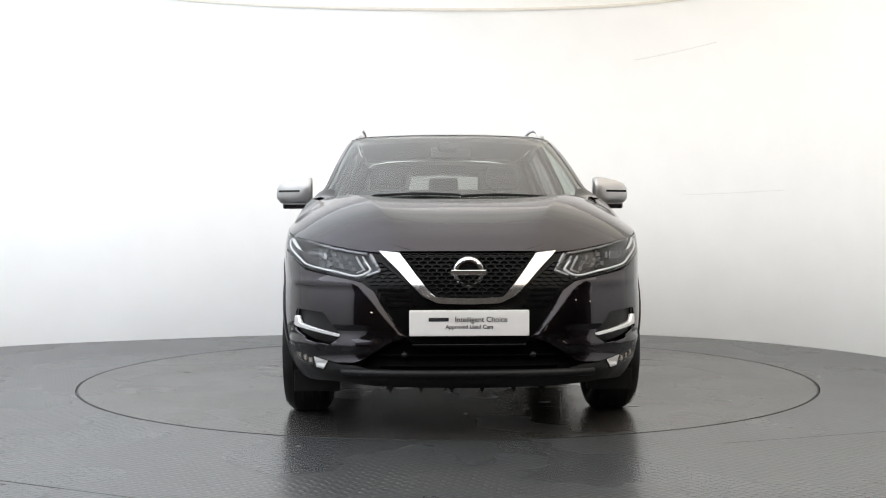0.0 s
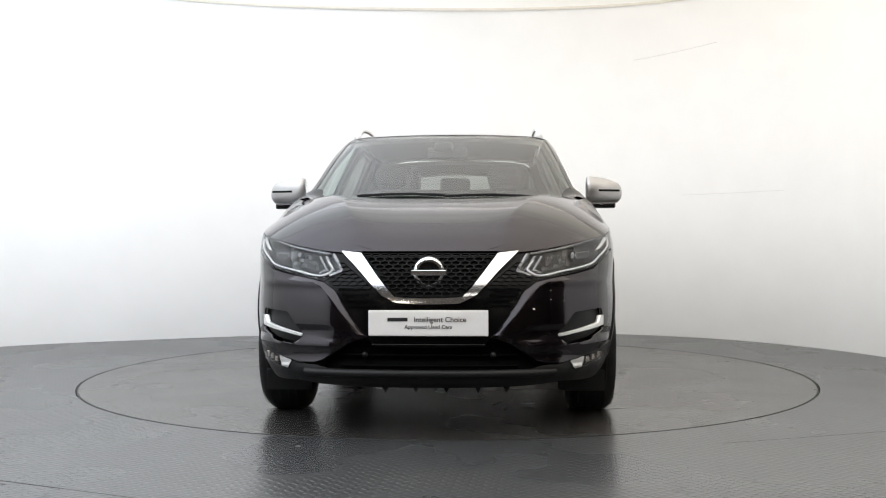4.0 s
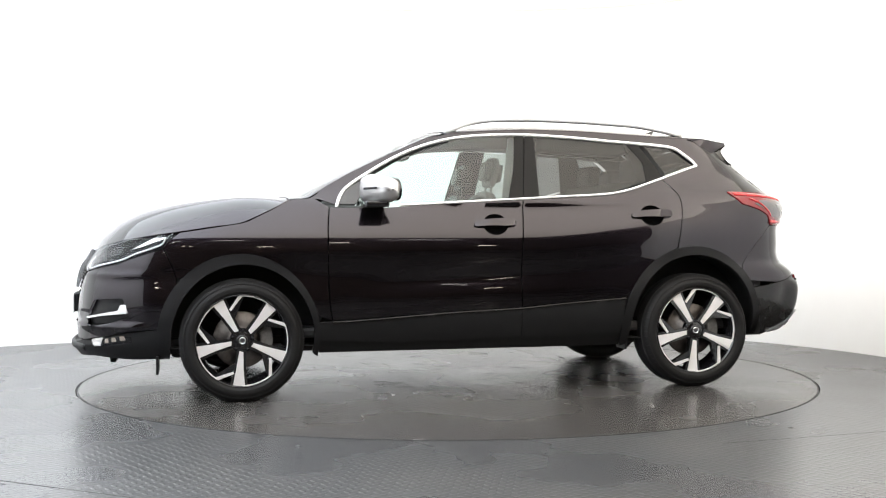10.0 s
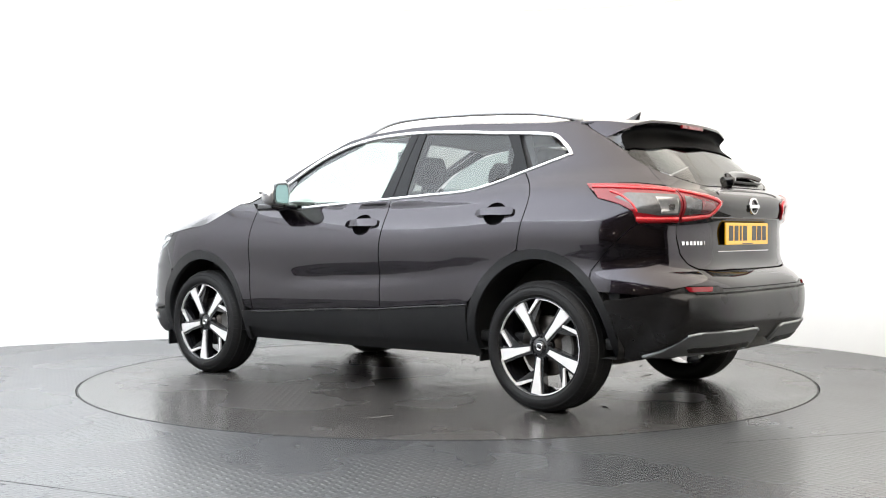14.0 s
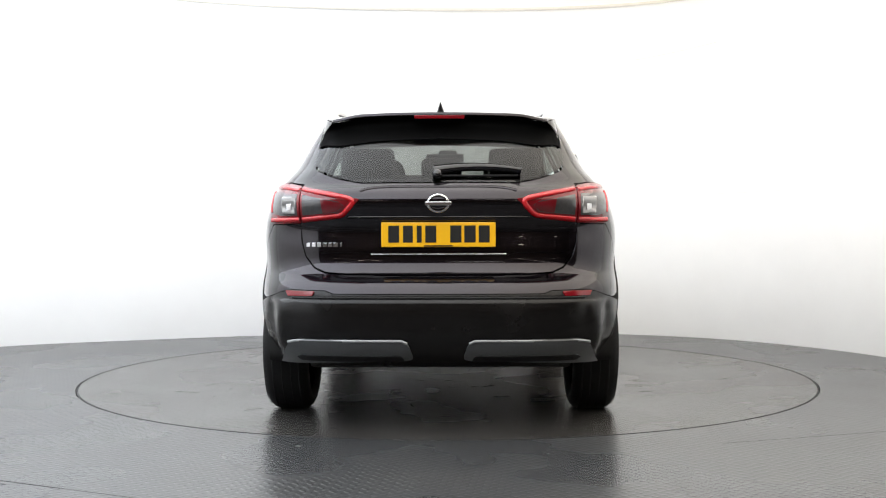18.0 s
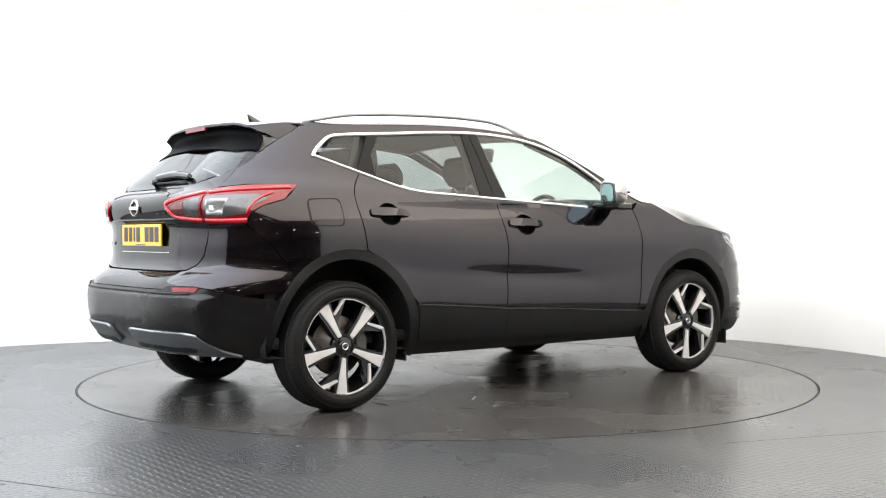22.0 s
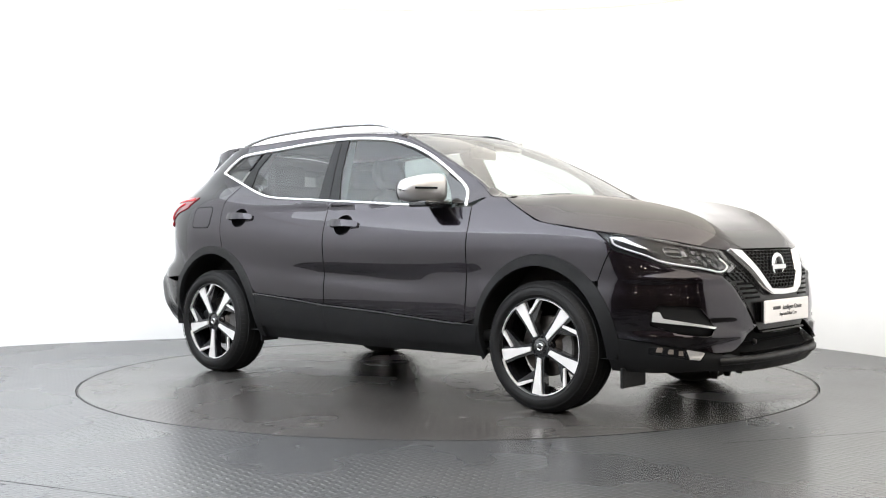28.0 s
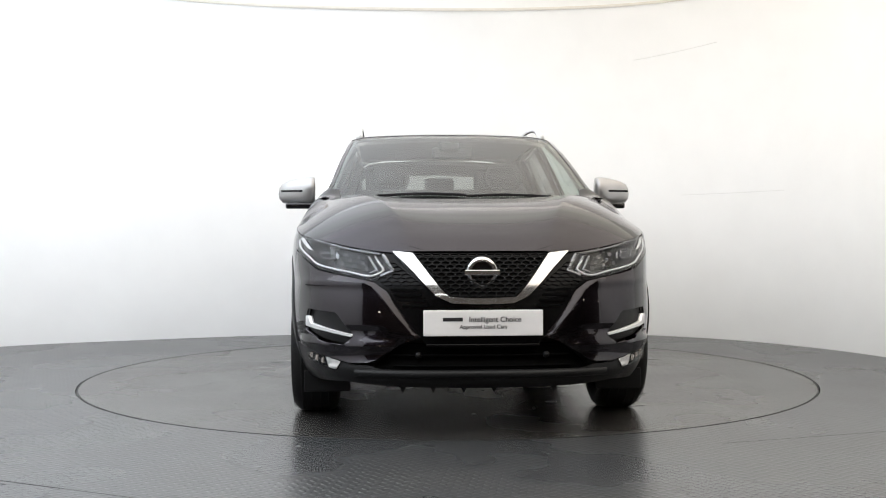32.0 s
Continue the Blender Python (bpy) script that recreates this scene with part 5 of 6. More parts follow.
        if nm == "tail_lamp":
            lines = (ty([(1.60, 1.140), (1.70, 1.136), (1.80, 1.129)]) + tx([(0.70, 1.121), (0.648, 1.110)]), tx([(0.648, 0.978), (0.735, 0.975)]) + ty([(1.838, 0.977)]))
        else:
            lines = (tx([(0.628, 1.113), (0.48, 1.084), (0.395, 1.062), (0.42, 1.020), (0.448, 0.998), (0.485, 0.992), (0.628, 0.978)]),)
        for line in lines:
            p, n = on(tail, spline(line, 4), 1, 0.008)
            pair("red_guide", ribbon("red_guide", p, n, 0.024, 0.004), RED_GUIDE, (a, b), "bright red light guide")
        if nm == "tail_lamp":
            q = tx([(0.664, 1.078), (0.664, 1.008), (0.728, 1.006), (0.735, 1.082)])
            pair("lamp_reflector", patch("lamp_reflector", fillet(q, 0.008, 3), tail, 0.010, off=0.0095, rim=0.003, lift=lambda u, v: 0.0012 * np.sin(v * 700)), LAMP_CLEAR, (a, b), "ribbed clear reversing lamp")
            # the bulb's glint is a small chrome patch set on the window
            q = tx([(0.682, 1.048), (0.682, 1.022), (0.704, 1.022), (0.704, 1.048)])
            pair("bulb_glint", patch("bulb_glint", fillet(q, 0.004, 2), tail, 0.02, off=0.012, rim=0.004), CHROME, (a, b), "glint of the bulb, drawn as a small chrome patch")
            p, n = on(tail, spline(ty([(1.70, 1.112), (1.76, 1.090), (1.81, 1.056), (1.842, 1.012)]), 4), 1, 0.009)
            pair("red_guide", ribbon("red_guide", p, n, 0.010, 0.004), RED_GUIDE, (a, b), "bright red light guide")
        if nm == "gate_lamp":
            dk = tx([(0.54, 1.068), (0.45, 1.052), (0.432, 1.038), (0.465, 1.016), (0.53, 1.008)])
            pair("dark_segment", patch("dark_segment", dk, tail, 0.02, off=0.010, rim=0.002), RED_DARK, (a, b))
    # bumper
    arch_u = [q for q in ARCH_R if q[0] > 1.622 and q[1] > 0.605]
    upper = (tx([(0, 0.7195), (0.417, 0.7215), (0.525, 0.728), (0.579, 0.752), (0.622, 0.804), (0.640, 0.869), (0.640, 0.956), (0.742, 0.953)]) + ty([(1.842, 0.953), (1.815, 0.929), (1.78, 0.896), (1.75, 0.867), (1.72, 0.838), (1.69, 0.801), (1.66, 0.765), (1.628, 0.724), (1.624, 0.690)])
             + ty(arch_u[::-1]) + ty([(1.874, 0.609)]) + tx([(0.775, 0.625), (0.724, 0.645), (0.671, 0.655), (0.514, 0.652), (0.475, 0.638), (0, 0.637)]))
    rb = part("rear_bumper", patch("rear_bumper", both(upper), tail, 0.025, gap=0.0016, rim=0.02), PAINT, CAR)
    arch_l = [q for q in ARCH_R if q[0] > 1.622 and 0.34 < q[1] < 0.607]
    lower = (tx([(0, 0.634), (0.475, 0.635), (0.514, 0.649), (0.671, 0.652), (0.724, 0.642), (0.775, 0.622)]) + ty([(1.874, 0.606)]) + ty(arch_l[::-1])
             + ty([(1.73, 0.300), (1.80, 0.296)]) + tx([(0.70, 0.330), (0.45, 0.318), (0, 0.315)]))
    rl = part("rear_bumper_lower", patch("rear_bumper_lower", both(lower), tail, 0.016, off=0.004, rim=0.03, lift=rear_relief), LOWER_BLACK, CAR, "black lower rear bumper")
    p, n = on(tail, tx([(x, 0.618) for x in np.linspace(0.66, -0.66, 30)]), 1, 0.010)
    part("bumper_step", ribbon("bumper_step", p, n, 0.010, 0.008), SATIN_BLACK, rl)
    for s in (1, -1):
        q = fillet(tx([(s * 0.698, 0.648), (s * 0.560, 0.646), (s * 0.572, 0.626), (s * 0.685, 0.626)]), 0.006)
        part("rear_reflector", patch("rear_reflector", q, tail, 0.02, off=0.012, rim=0.010), RED_LENS, rl, "red reflector")
        q = fillet(tx([(s * 0.735, 0.322), (s * 0.715, 0.350), (s * 0.672, 0.425), (s * 0.630, 0.438), (s * 0.165, 0.438), (s * 0.135, 0.420), (s * 0.110, 0.352), (s * 0.36, 0.346)]), 0.016)
        sk = part("skid_plate", patch("skid_plate", q, tail, 0.02, off=0.030, rim=0.03), material("grey_skid_plate", (0.10, 0.105, 0.108), 0.38, 0.3, grain=0.1, scale=90) if s > 0 else bpy.data.materials["grey_skid_plate"], rl, "grey skid plate insert")
        q = fillet(tx([(s * 0.640, 0.366), (s * 0.62, 0.376), (s * 0.17, 0.376), (s * 0.15, 0.352), (s * 0.62, 0.352)]), 0.006)
        p, n = on(tail, tx([(s * x, z) for x, z in ((0.676, 0.428), (0.640, 0.436), (0.40, 0.438), (0.165, 0.438), (0.140, 0.428))]), 1, 0.030)
        part("skid_edge", ribbon("skid_edge", p, n, 0.012, 0.005), SKID_EDGE, sk, "pale grey skid plate edge")
        part("skid_groove", patch("skid_groove", q, tail, 0.02, off=0.034, rim=0.006), SATIN_BLACK, sk)
    # number plate: bars in place of its characters
    pl = part("number_plate", box(0.526, 0.010, 0.114, 0.004, (0, 2.052, 0.905)), YELLOW_PLATE, tg, "yellow number plate with dark characters")
    for x, w in ((0.205, 0.050), (0.140, 0.045), (0.088, 0.022), (0.035, 0.050), (-0.080, 0.052), (-0.145, 0.052), (-0.210, 0.050)):
        part("plate_character", box(w, 0.002, 0.078, 0, (x, 2.0575, 0.908)), PLATE_BLACK, pl)
    part("plate_maker", box(0.13, 0.002, 0.006, 0, (0, 2.0575, 0.854)), PLATE_BLACK, pl)
    # highlight in the handle slot below the plate, drawn as a chrome line
    strip = tx([(x, 0.815) for x in np.linspace(0.31, -0.31, 24)])
    p, n = on(tail, strip, 1, 0.0)
    part("slot_highlight", ribbon("slot_highlight", p, n, 0.006, 0.005), CHROME, tg, "highlight of the gate's handle slot, drawn as a thin chrome line")
    # ledge over the plate
    p, n = on(tail, tx([(x, 0.985) for x in np.linspace(0.42, -0.42, 24)]), 1, -0.004)
    part("plate_ledge", ribbon("plate_ledge", p, n, 0.012, 0.008), GLOSS_BLACK, tg)
    # fold of the gate above the plate
    p, n = on(tail, tx([(x, 1.128 - 0.05 * (abs(x) / 0.42) ** 6) for x in np.linspace(0.36, -0.36, 24)]), 1, -0.004)
    part("gate_fold", ribbon("gate_fold", p, n, 0.020, 0.008), PAINT, tg)
    # badge ring, bar and model letters as plain shapes
    y0 = float(tail(math.pi / 2, 1.048)[1]) + 0.003
    v, f = spin([(-0.005, 0.040), (-0.005, 0.053), (0.005, 0.050), (0.005, 0.042)], 36, "y")
    badge = part("badge", raw("badge", [(x, y0 + yy, 1.048 + z * 0.86) for x, yy, z in v], f), CHROME, tg, "round chrome badge ring with a cross bar")
    part("badge_bar", box(0.122, 0.008, 0.018, 0.003, (0, y0 + 0.003, 1.047)), CHROME, badge)
    for i in range(7):
        x = 0.606 - 0.0262 * i
        q = float(tail(tx([(x, 0.859)])[0][0], 0.859)[1])
        q2 = float(tail(tx([(x + 0.01, 0.859)])[0][0], 0.859)[1])
        bm = box(0.019 if i < 6 else 0.006, 0.004, 0.019, 0.001)
        bmesh.ops.transform(bm, matrix=pose(x, q + 0.002, 0.859, 0, 0, math.degrees(math.atan2(q2 - q, 0.01))), verts=bm.verts)
        part("model_letter", bm, CHROME, tg, "chrome bar in place of a letter")
    # wiper
    p, n = on(tail, tx([(x, 1.192 + 0.020 * (1 - ((x + 0.17) / 0.22) ** 2)) for x in np.linspace(0.02, -0.385, 16)]), 1, 0.014)
    w = part("rear_wiper", ribbon("rear_wiper", p, n, 0.050, 0.016, taper=np.linspace(1.0, 0.5, 16)), GLOSS_BLACK, CAR, "black rear wiper")
    p, n = on(tail, tx([(x, 1.176) for x in np.linspace(0.0, -0.37, 12)]), 1, 0.004)
    part("wiper_blade", ribbon("wiper_blade", p, n, 0.008, 0.006), SATIN_BLACK, w)
    v, f = spin([(-0.03, 0.026), (0.02, 0.024), (0.034, 0.012), (0.036, 0.0)], 20, "y")
    yq = float(tail(math.pi / 2, 1.19)[1])
    part("wiper_hub", raw("wiper_hub", [(a + 0.005, yq + b, 1.188 + c) for a, b, c in v], f), GLOSS_BLACK, w)


rear_end()


def prism(loop, x0, x1, bevel=0.0):
    """An outline in (y, z) extruded along x."""
    bm = bmesh.new()
    vs = [bm.verts.new((x0, a, b)) for a, b in loop]
    f = bm.faces.new(vs)
    r = bmesh.ops.extrude_face_region(bm, geom=[f])
    for v in r["geom"]:
        if isinstance(v, bmesh.types.BMVert):
            v.co.x = x1
    bmesh.ops.recalc_face_normals(bm, faces=bm.faces)
    if bevel:
        es = [e for e in bm.edges if all(abs(v.co.x - x1) < 1e-6 for v in e.verts)]
        bmesh.ops.bevel(bm, geom=es, offset=bevel, segments=2, affect="EDGES")
    return bm


def polar(r, deg):
    return (r * math.cos(radians(deg)), r * math.sin(radians(deg)))


def wheel():
    root = new("wheel")
    root.parent = CAR
    root["label"] = "black and machined alloy wheel with low-profile tyre"
    X = 0.852
    R = WHEEL_R
    tyre = [(-0.195, 0.245), (-0.215, 0.262), (-0.222, 0.288), (-0.212, 0.312), (-0.195, R - 0.006), (-0.165, R - 0.001), (-0.110, R), (-0.055, R - 0.001), (-0.025, R - 0.006),
            (-0.008, R - 0.022), (0.004, 0.296), (0.008, 0.280), (0.004, 0.264), (-0.006, 0.252), (-0.014, 0.246)]
    v, f = spin([(X + 0.030 + a, r) for a, r in tyre], 64)
    part("tyre", raw("tyre", v, f), RUBBER, root)
    for r in (0.268, 0.285, 0.309):
        v, f = spin([(X + 0.0325, r - 0.0035), (X + 0.0385 if r < 0.3 else X + 0.0335, r), (X + 0.0325 if r < 0.3 else X + 0.029, r + 0.0035)], 64)
        part("sidewall_rib", raw("sidewall_rib", v, f), RUBBER, root)
    grooves = []
    for a in (-0.175, -0.135, -0.09, -0.045):
        v, f = spin([(X + 0.03 + a - 0.004, R - 0.003), (X + 0.03 + a - 0.003, R + 0.0006), (X + 0.03 + a + 0.003, R + 0.0006), (X + 0.03 + a + 0.004, R - 0.003)], 64)
        grooves.append(raw("g", v, f))
    part("tread_groove", join("tread_groove", grooves), DARK, root)
    # shoulder blocks
    blocks, bf = [], []
    for i in range(72):
        a = 2 * math.pi * i / 72
        for xa in (-0.006, -0.198):
            b = len(blocks)
            for da in (-0.006, 0.006):
                for xx, rr in ((xa - 0.012, R - 0.007 if xa > -0.1 else R - 0.012), (xa + 0.008, R - 0.022 if xa > -0.1 else R - 0.004)):
                    blocks.append((X + 0.03 + xx, (rr + 0.0012) * math.cos(a + da), (rr + 0.0012) * math.sin(a + da)))
            bf += [(b, b + 1, b + 3, b + 2)]
    part("tread_sipes", raw("tread_sipes", blocks, bf), DARK, root)["kind"] = "stuff"
    barrel = [(X - 0.15, 0.225), (X - 0.12, 0.222), (X - 0.03, 0.228), (X + 0.008, 0.240), (X + 0.020, 0.247), (X + 0.024, 0.252), (X + 0.018, 0.254)]
    v, f = spin(barrel, 64)
    rim = part("rim", raw("rim", v, f), WHEEL_BLACK, root, "gloss black rim")
    v, f = spin([(X + 0.0235, 0.2455), (X + 0.0265, 0.247), (X + 0.0265, 0.2515), (X + 0.0235, 0.253)], 72)
    part("rim_edge", raw("rim_edge", v, f), WHEEL_BLACK, rim)
    for k in range(5):
        a = 122 - 72 * k
        dirv, nrm = polar(1, a), polar(1, a + 90)
        def at(r, w):
            return (dirv[0] * r + nrm[0] * w, dirv[1] * r + nrm[1] * w)
        back = [at(0.05, -0.026), at(0.15, -0.034), at(0.244, -0.050), at(0.246, 0.0), at(0.243, 0.046), at(0.15, 0.030), at(0.05, 0.026)]
        part("spoke_back", prism(back, X - 0.035, X + 0.006), WHEEL_BLACK, rim)
        face = [at(0.056, -0.012), at(0.150, -0.0215), at(0.244, -0.034), at(0.2465, 0.0), at(0.245, 0.030), at(0.150, 0.0165), at(0.062, 0.010)]
        part("spoke", prism(face, X + 0.004, X + 0.014 , 0.0015), ALLOY, rim, "machined bright spoke")
        # rim arc and inward bar
        ring = [polar(0.250, a + d) for d in np.linspace(4, 44, 12)] + [polar(0.240, a + d) for d in np.linspace(42.5, 4, 12)]
        part("rim_flash", prism(ring, X + 0.010, X + 0.022, 0.001), ALLOY, rim, "machined bright rim arc")
        p0, p1 = np.array(polar(0.246, a + 41)), np.array(polar(0.178, a + 61))
        t = (p1 - p0) / np.linalg.norm(p1 - p0)
        s = np.array([-t[1], t[0]])
        bar = [tuple(p0 - s * 0.011 - t * 0.002), tuple(p0 + s * 0.008 - t * 0.002), tuple(p1 + s * 0.006), tuple(p1 - s * 0.006)]
        part("spoke_blade", prism(bar, X + 0.004, X + 0.016, 0.001), ALLOY, rim, "machined bright blade")
        p2 = np.array(polar(0.115, a + 72))
        t = (p2 - p0) / np.linalg.norm(p2 - p0)
        s = np.array([-t[1], t[0]])
        arm = [tuple(p0 - s * 0.020), tuple(p0 + s * 0.016), tuple(p2 + s * 0.012), tuple(p2 - s * 0.014)]
        part("spoke_arm", prism(arm, X - 0.03, X + 0.003), WHEEL_BLACK, rim)
        v, f = spin([(X - 0.005, 0.0095), (X + 0.006, 0.0090), (X + 0.008, 0.0)], 10)
        c = polar(0.055, a + 36)
        part("wheel_bolt", raw("wheel_bolt", [(x, y + c[0], z + c[1]) for x, y, z in v], f), LAMP_DARK, rim)
    v, f = spin([(X - 0.05, 0.07), (X - 0.004, 0.062), (X + 0.002, 0.045), (X + 0.004, 0.0)], 32)
    part("hub", raw("hub", v, f), WHEEL_BLACK, rim)
    v, f = spin([(X + 0.002, 0.034), (X + 0.012, 0.031), (X + 0.014, 0.026), (X + 0.014, 0.0)], 32)
    cap = part("centre_cap", raw("centre_cap", v, f), GLOSS_BLACK, root, "black centre cap with a chrome ring")
    v, f = spin([(X + 0.0135, 0.013), (X + 0.0165, 0.0145), (X + 0.0165, 0.018), (X + 0.0135, 0.0195)], 28)
    part("cap_ring", raw("cap_ring", v, f), CHROME, cap)
    v, f = spin([(X - 0.085, 0.155), (X - 0.062, 0.155), (X - 0.060, 0.150), (X - 0.060, 0.085), (X - 0.035, 0.080), (X - 0.03, 0.0)], 48)
    part("brake_disc", raw("brake_disc", v, f), DISC_STEEL, root)
    cal = [polar(0.168, 0 + d) for d in np.linspace(-28, 28, 9)] + [polar(0.100, d) for d in np.linspace(24, -24, 7)]
    part("brake_caliper", prism(cal, X - 0.10, X - 0.040, 0.006), CALIPER, root)
    return root


def duplicate(root, m):
    r = copy_thing(root, m)
    r.parent = CAR
    return r


WHEEL = wheel()
WHEEL.matrix_basis = pose(0, -WHEEL_Y, WHEEL_Z)
duplicate(WHEEL, pose(0, WHEEL_Y, WHEEL_Z))
duplicate(WHEEL, pose(0, -WHEEL_Y, WHEEL_Z, 0, 0, 180))
duplicate(WHEEL, pose(0, WHEEL_Y, WHEEL_Z, 0, 0, 180))


def slab_loop(loop, y0, y1, s):
    """An outline in (x, z) extruded along y."""
    bm = bmesh.new()
    f = bm.faces.new([bm.verts.new((a, y0, b)) for a, b in loop])
    for v in bmesh.ops.extrude_face_region(bm, geom=[f])["geom"]:
        if isinstance(v, bmesh.types.BMVert):
            v.co.y = y1
    for v in bm.verts:
        v.co.y += 0.40 * (v.co.x * s - 0.93)
    bmesh.ops.recalc_face_normals(bm, faces=bm.faces)
    return bm


def mirrors():
    # shell as stacked rings from the outer end to the foot
    n = 20
    rings = [(1.040, 0.010, 0.010), (1.034, 0.045, 0.040), (1.015, 0.074, 0.062), (0.97, 0.090, 0.074), (0.90, 0.098, 0.080), (0.845, 0.092, 0.078), (0.825, 0.080, 0.070), (0.822, 0.01, 0.01)]
    v, f = [], []
    for x, ry, rz in rings:
        for j in range(n):
            a = 2 * math.pi * j / n
            c, s = math.cos(a), math.sin(a)
            y = -0.572 + 0.78 * ry * signed_pow(c, 0.7)
            if c > 0:
                y = min(y, -0.512)
            z = 1.152 + rz * signed_pow(s, 0.75) - 0.012 * (x - 0.93) / 0.1 * (s > 0)
            v.append((x, y + 0.40 * (x - 0.93), z))
    for r in range(len(rings) - 1):
        f += [(r * n + j, (r + 1) * n + j, (r + 1) * n + (j + 1) % n, r * n + (j + 1) % n) for j in range(n)]
    pair("door_mirror", raw("door_mirror", v, [q[::-1] for q in f]), SILVER, DOORS_F, "satin silver door mirror")
    for d, s in zip(DOORS_F, (1, -1)):
        m = [o for o in d.children if o.name.startswith("door_mirror")][0]
        part("mirror_foot", box(0.22, 0.13, 0.035, 0.012, (s * 0.88, -0.60, 1.072), 3), GLOSS_BLACK, m)
        part("mirror_stalk", box(0.10, 0.09, 0.045, 0.012, (s * 0.805, -0.61, 1.072), 3), GLOSS_BLACK, m)
        part("mirror_rim", slab_loop([(s * a, b) for a, b in fillet([(0.838, 1.086), (1.012, 1.092), (1.026, 1.150), (1.000, 1.212), (0.850, 1.220), (0.832, 1.150)], 0.030)], -0.532, -0.511, s), GLOSS_BLACK, m)
        part("mirror_glass", slab_loop([(s * a, b) for a, b in fillet([(0.848, 1.097), (1.000, 1.102), (1.013, 1.150), (0.990, 1.201), (0.860, 1.208), (0.843, 1.150)], 0.026)], -0.513, -0.508, s), MIRROR, m)
        bm = box(0.135, 0.006, 0.012, 0.002)
        bmesh.ops.transform(bm, matrix=pose(s * 0.955, -0.638, 1.157, 0, 0, s * 21.8), verts=bm.verts)
        part("mirror_blinker", bm, LAMP_DARK, m)


mirrors()


def inside_car():
    # dark inner shell that closes the joints
    sheets = []
    lower = [(-0.92, 0.27), (0.90, 0.27), (0.90, 0.50), (1.00, 0.72), (1.15, 0.82), (1.30, 0.845), (1.45, 0.83), (1.60, 0.75), (1.72, 0.60), (1.74, 0.32), (1.77, 0.32), (1.77, 0.95), (1.70, 1.14), (1.16, 1.20), (0.77, 1.09), (-0.12, 1.04), (-0.9, 1.02), (-1.05, 1.06),
             (-1.30, 0.93), (-1.62, 0.88), (-1.95, 0.80), (-1.95, 0.30), (-1.77, 0.28), (-1.77, 0.45), (-1.70, 0.62), (-1.55, 0.76), (-1.33, 0.815), (-1.12, 0.775), (-0.96, 0.62), (-0.89, 0.45)]
    a = patch("shell", lower, side, 0.06, off=-0.030, rim=0)
    sheets += [a, mirrored(a)]
    front = both(nx([(0, 0.80), (0.70, 0.82), (0.75, 0.30), (0, 0.27)]))
    sheets.append(patch("shell", front, nose, 0.06, off=-0.07, rim=0, sign=-1))
    rear = both(tx([(0, 1.13), (0.66, 1.12), (0.70, 0.36), (0, 0.34)]))
    sheets.append(patch("shell", rear, tail, 0.04, off=-0.06, rim=0))
    hood = [(-0.97, -2.05), (0.97, -2.05), (0.97, -1.06), (-0.97, -1.06)]
    sheets.append(patch("shell", hood, bonnet, 0.06, off=-0.03, rim=0))
    part("inner_shell", join("inner_shell", sheets), DARK, CAR)
    rim_line = [(ridge(y)[0] - 0.022, y) for y in np.linspace(-0.14, 1.40, 16)]
    roof = rim_line + [(-x, y) for x, y in rim_line[::-1]]
    part("headliner", patch("headliner", roof, top, 0.06, off=-0.030, rim=0.02), HEADLINER, CAR, "light grey headliner")
    header = both(tx([(0, 1.475), (0.50, 1.455), (0.56, 1.425), (0.54, 1.395), (0.45, 1.405), (0, 1.415)]))
    part("rear_header", patch("rear_header", header, tail, 0.04, off=-0.022, rim=0.02), CABIN, CAR, "dark trim over the rear window")
    # pillar trims
    for pts in ([(-0.98, 1.09), (-0.80, 1.17), (-0.46, 1.37), (-0.14, 1.49), (-0.12, 1.46), (-0.45, 1.335), (-0.78, 1.14)], [(0.24, 1.49), (0.42, 1.49), (0.37, 1.08), (0.15, 1.08)], [(0.97, 1.46), (1.10, 1.46), (1.22, 1.24), (1.03, 1.18)], [(1.25, 1.45), (1.50, 1.44), (1.74, 1.22), (1.42, 1.20), (1.40, 1.33)]):
        pair("pillar_trim", patch("pillar_trim", pts, side, 0.05, off=-0.030, rim=0.01), CABIN)
    # underside and floor
    part("cabin_floor", box(1.55, 2.7, 0.06, 0.02, (0, 0.35, 0.36)), CABIN, CAR)
    ub = part("underbody", box(1.30, 3.5, 0.09, 0.03, (0, -0.08, 0.290)), UNDER, CAR, "dusty dark underbody")
    part("exhaust_box", box(0.55, 0.30, 0.13, 0.05, (0.25, 1.72, 0.335), 3), UNDER, ub)
    part("rear_axle", box(1.30, 0.12, 0.10, 0.03, (0, 1.35, 0.315), 3), UNDER, ub)
    part("front_subframe", box(1.20, 0.5, 0.12, 0.03, (0, -1.45, 0.28), 3), UNDER, ub)
    for s in (1, -1):
        for y in (-WHEEL_Y, WHEEL_Y):
            v, f = spin([(0, 0.44), (0.245, 0.44)], 28)
            me = raw("wheel_well", [(s * (0.585 + a), y + b, 0.345 + max(c, -0.05)) for a, b, c in v], f)
            part("wheel_well", me, DARK, CAR)
            part("wheel_well_wall", box(0.02, 0.86, 0.5, 0, (s * 0.585, y, 0.52)), DARK, CAR)
        part("air_flap", box(0.22, 0.014, 0.10, 0.004, (s * 0.705, -1.77, 0.205)), SATIN_BLACK, CAR, "black air flap")
        part("mud_lip", box(0.14, 0.012, 0.06, 0.003, (s * 0.74, 0.905, 0.255)), SATIN_BLACK, CAR, "black air flap")
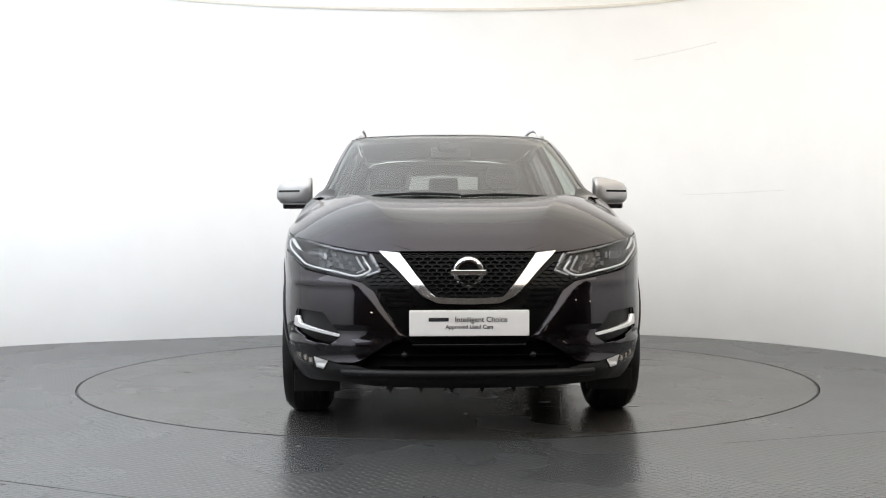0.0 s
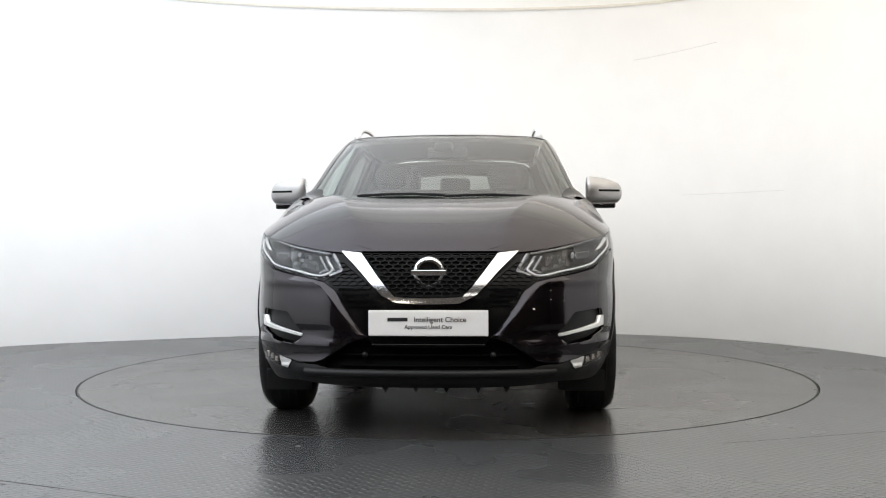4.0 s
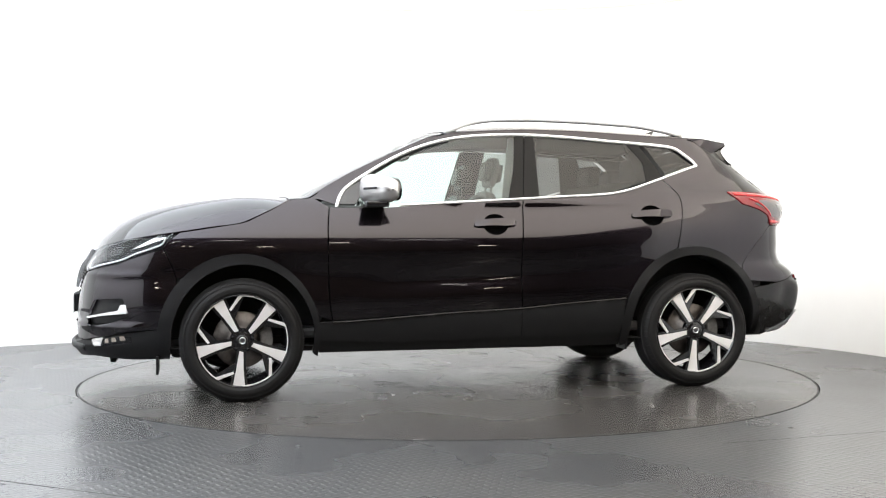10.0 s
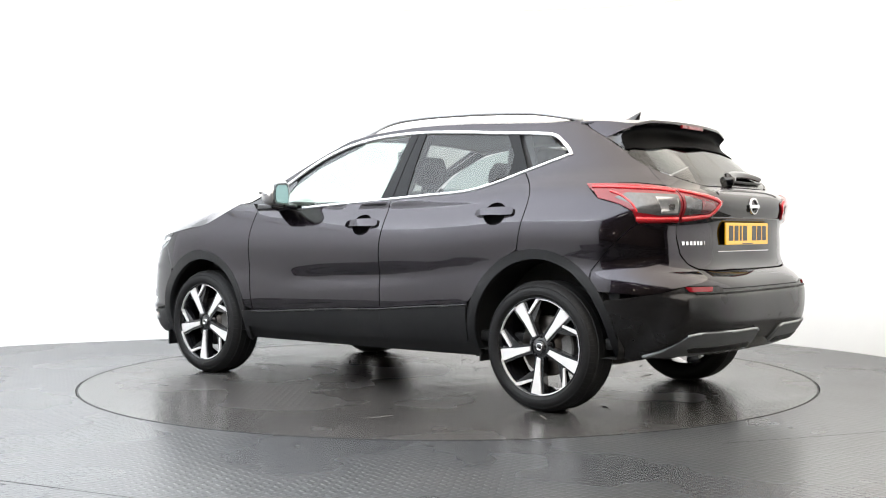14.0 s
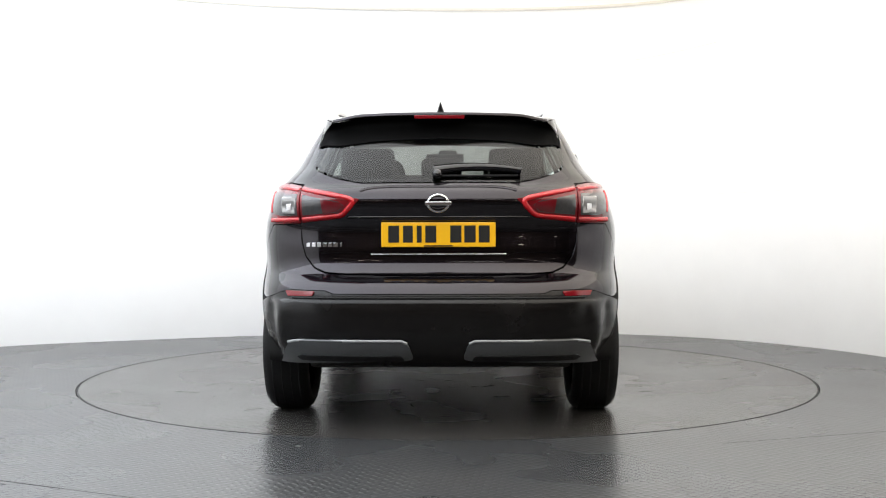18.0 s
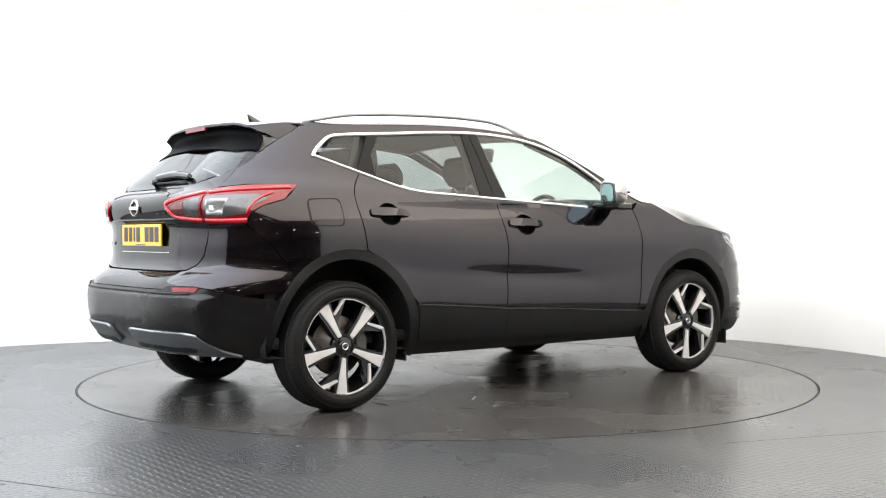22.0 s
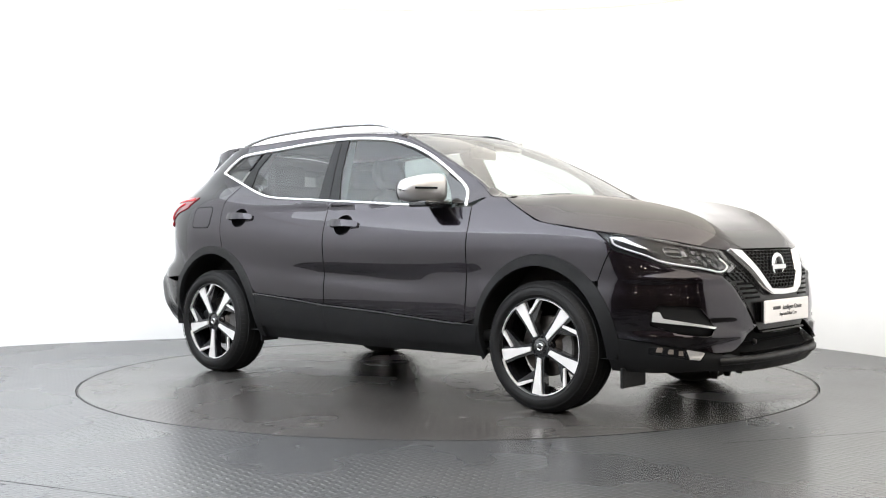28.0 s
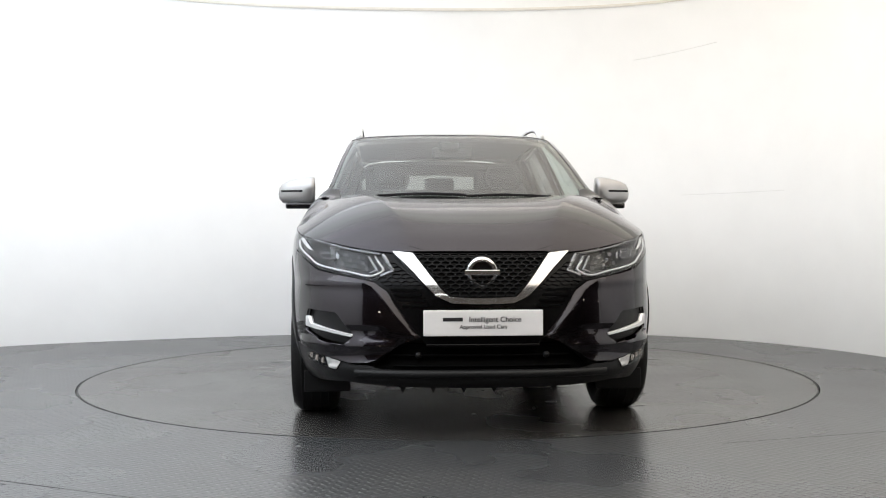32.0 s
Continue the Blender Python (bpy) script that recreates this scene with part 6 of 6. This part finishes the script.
    # seats
    def seat(name, x, y, w=0.50):
        r = new(name)
        r.parent = CAR
        part("cushion", box(w, 0.50, 0.17, 0.05, (x, y, 0.56), 4), CLOTH, r)
        def pad(name, outline, thick, m):
            bm = bmesh.new()
            face = bm.faces.new([bm.verts.new((a, 0, c)) for a, c in outline])
            for q in bmesh.ops.extrude_face_region(bm, geom=[face])["geom"]:
                if isinstance(q, bmesh.types.BMVert):
                    q.co.y = thick
            bmesh.ops.recalc_face_normals(bm, faces=bm.faces)
            caps = [e for e in bm.edges if abs(e.verts[0].co.y - e.verts[1].co.y) < 1e-6]
            bmesh.ops.bevel(bm, geom=caps, offset=0.035, segments=4, affect="EDGES")
            bmesh.ops.transform(bm, matrix=m, verts=bm.verts)
            part(name, smooth(bm), CLOTH, r)
        half = w * 0.48
        pad("backrest", fillet([(-half, 0.0), (half, 0.0), (half * 1.02, 0.32), (half * 0.78, 0.56), (half * 0.42, 0.615), (-half * 0.42, 0.615), (-half * 0.78, 0.56), (-half * 1.02, 0.32)], 0.10), 0.13, pose(x, y + 0.20, 0.58, -15, 0, 0))
        pad("headrest", fillet([(-0.105, -0.085), (0.105, -0.085), (0.132, 0.01), (0.095, 0.092), (-0.095, 0.092), (-0.132, 0.01)], 0.06), 0.10, pose(x, y + 0.40, 1.285, -10, 0, 0))
        for k in (-0.06, 0.06):
            v, f = spin([(-0.06, 0.007), (0.06, 0.007)], 8, "z")
            part("headrest_post", raw("headrest_post", [(a + x + k, b + y + 0.435, c + 1.185) for a, b, c in v], f), LAMP_GREY, r)
        r["label"] = "dark leather car seat"
    seat("front_seat", 0.37, -0.25)
    seat("front_seat", -0.37, -0.25)
    b = new("rear_bench")
    b.parent = CAR
    part("cushion", box(1.25, 0.50, 0.16, 0.05, (0, 0.62, 0.58), 4), CLOTH, b)
    bm = box(1.25, 0.14, 0.63, 0.05, (0, 0, 0.315), 4)
    bmesh.ops.transform(bm, matrix=pose(0, 0.90, 0.62, -18, 0, 0), verts=bm.verts)
    part("backrest", bm, CLOTH, b)
    for x, w, h in ((-0.40, 0.29, 0.17), (0.0, 0.22, 0.12), (0.40, 0.29, 0.17)):
        part("headrest", box(w, 0.09, h, 0.042, (x, 1.12, 1.20 + 0.5 * h), 5), CLOTH, b)
    part("parcel_shelf", box(1.15, 0.60, 0.02, 0.005, (0, 1.50, 1.08)), CABIN, CAR)
    dash = part("dashboard", box(1.42, 0.55, 0.30, 0.09, (0, -0.82, 0.92), 4), CABIN, CAR)
    part("instrument_hood", box(0.36, 0.22, 0.09, 0.035, (-0.37, -0.66, 1.08), 4), CABIN, dash)
    part("centre_screen", box(0.20, 0.02, 0.13, 0.006, (0, -0.55, 1.0)), GLOSS_BLACK, dash)
    ring = [(-0.37 + 0.18 * math.cos(a), -0.44 - 0.07 * math.sin(a), 0.98 + 0.165 * math.sin(a)) for a in np.linspace(0, 2 * math.pi, 33)]
    sw = part("steering_wheel", tube("steering_wheel", ring, 0.015, 8), CABIN, CAR)
    part("steering_boss", box(0.13, 0.06, 0.11, 0.025, (-0.37, -0.45, 0.97), 3), CABIN, sw)
    part("inner_mirror", box(0.25, 0.03, 0.07, 0.014, (0.0, -0.27, 1.405), 3), CABIN, CAR)
    part("camera_housing", box(0.12, 0.07, 0.05, 0.02, (-0.02, -0.30, 1.440), 3), CABIN, CAR)
    # front wipers
    for x0, x1, yy in ((0.50, 0.02, 0.0), (0.02, -0.46, 0.012)):
        xs = np.linspace(x0, x1, 12)
        uv = [(x, -1.098 + 0.105 * (x / 0.7) ** 2 + 0.016 * math.sin(math.pi * i / 11) + yy) for i, x in enumerate(xs)]
        p, n = on(top, uv, 1, 0.006)
        part("front_wiper", ribbon("front_wiper", p, n, 0.012, 0.009), SATIN_BLACK, CAR, "black windscreen wiper")


inside_car()


# ---------------------------------------------------------------- motion of the turntable and the car on it
RATE, START, RAMP_END, BRAKE, SLOW = 12.963, 2.70, 5.10, 30.58, 5.77
REST = 1.93


def heading(t):
    """Degrees turned at t: rest, an even run-up, a steady turn, an even run-down."""
    if t <= START:
        return REST
    if t < RAMP_END:
        return REST - 0.5 * RATE / (RAMP_END - START) * (t - START) ** 2
    a = REST - 0.5 * RATE * (RAMP_END - START) - RATE * (t - RAMP_END)
    return a + (0.5 * SLOW * (t - BRAKE) ** 2 if t > BRAKE else 0)


def motions():
    times = [0.25 * i for i in range(129)]
    walk(TURNTABLE, [(t, pose(TT_X, 0, 0, 0, 0, heading(t))) for t in times])
    off = Vector((0.0149, -0.0147, 0.0))
    rows = []
    for t in times:
        m = pose(TT_X, 0, 0, 0, 0, heading(t))
        rows.append((t, m @ Matrix.Translation(off)))
    walk(CAR, rows)


motions()
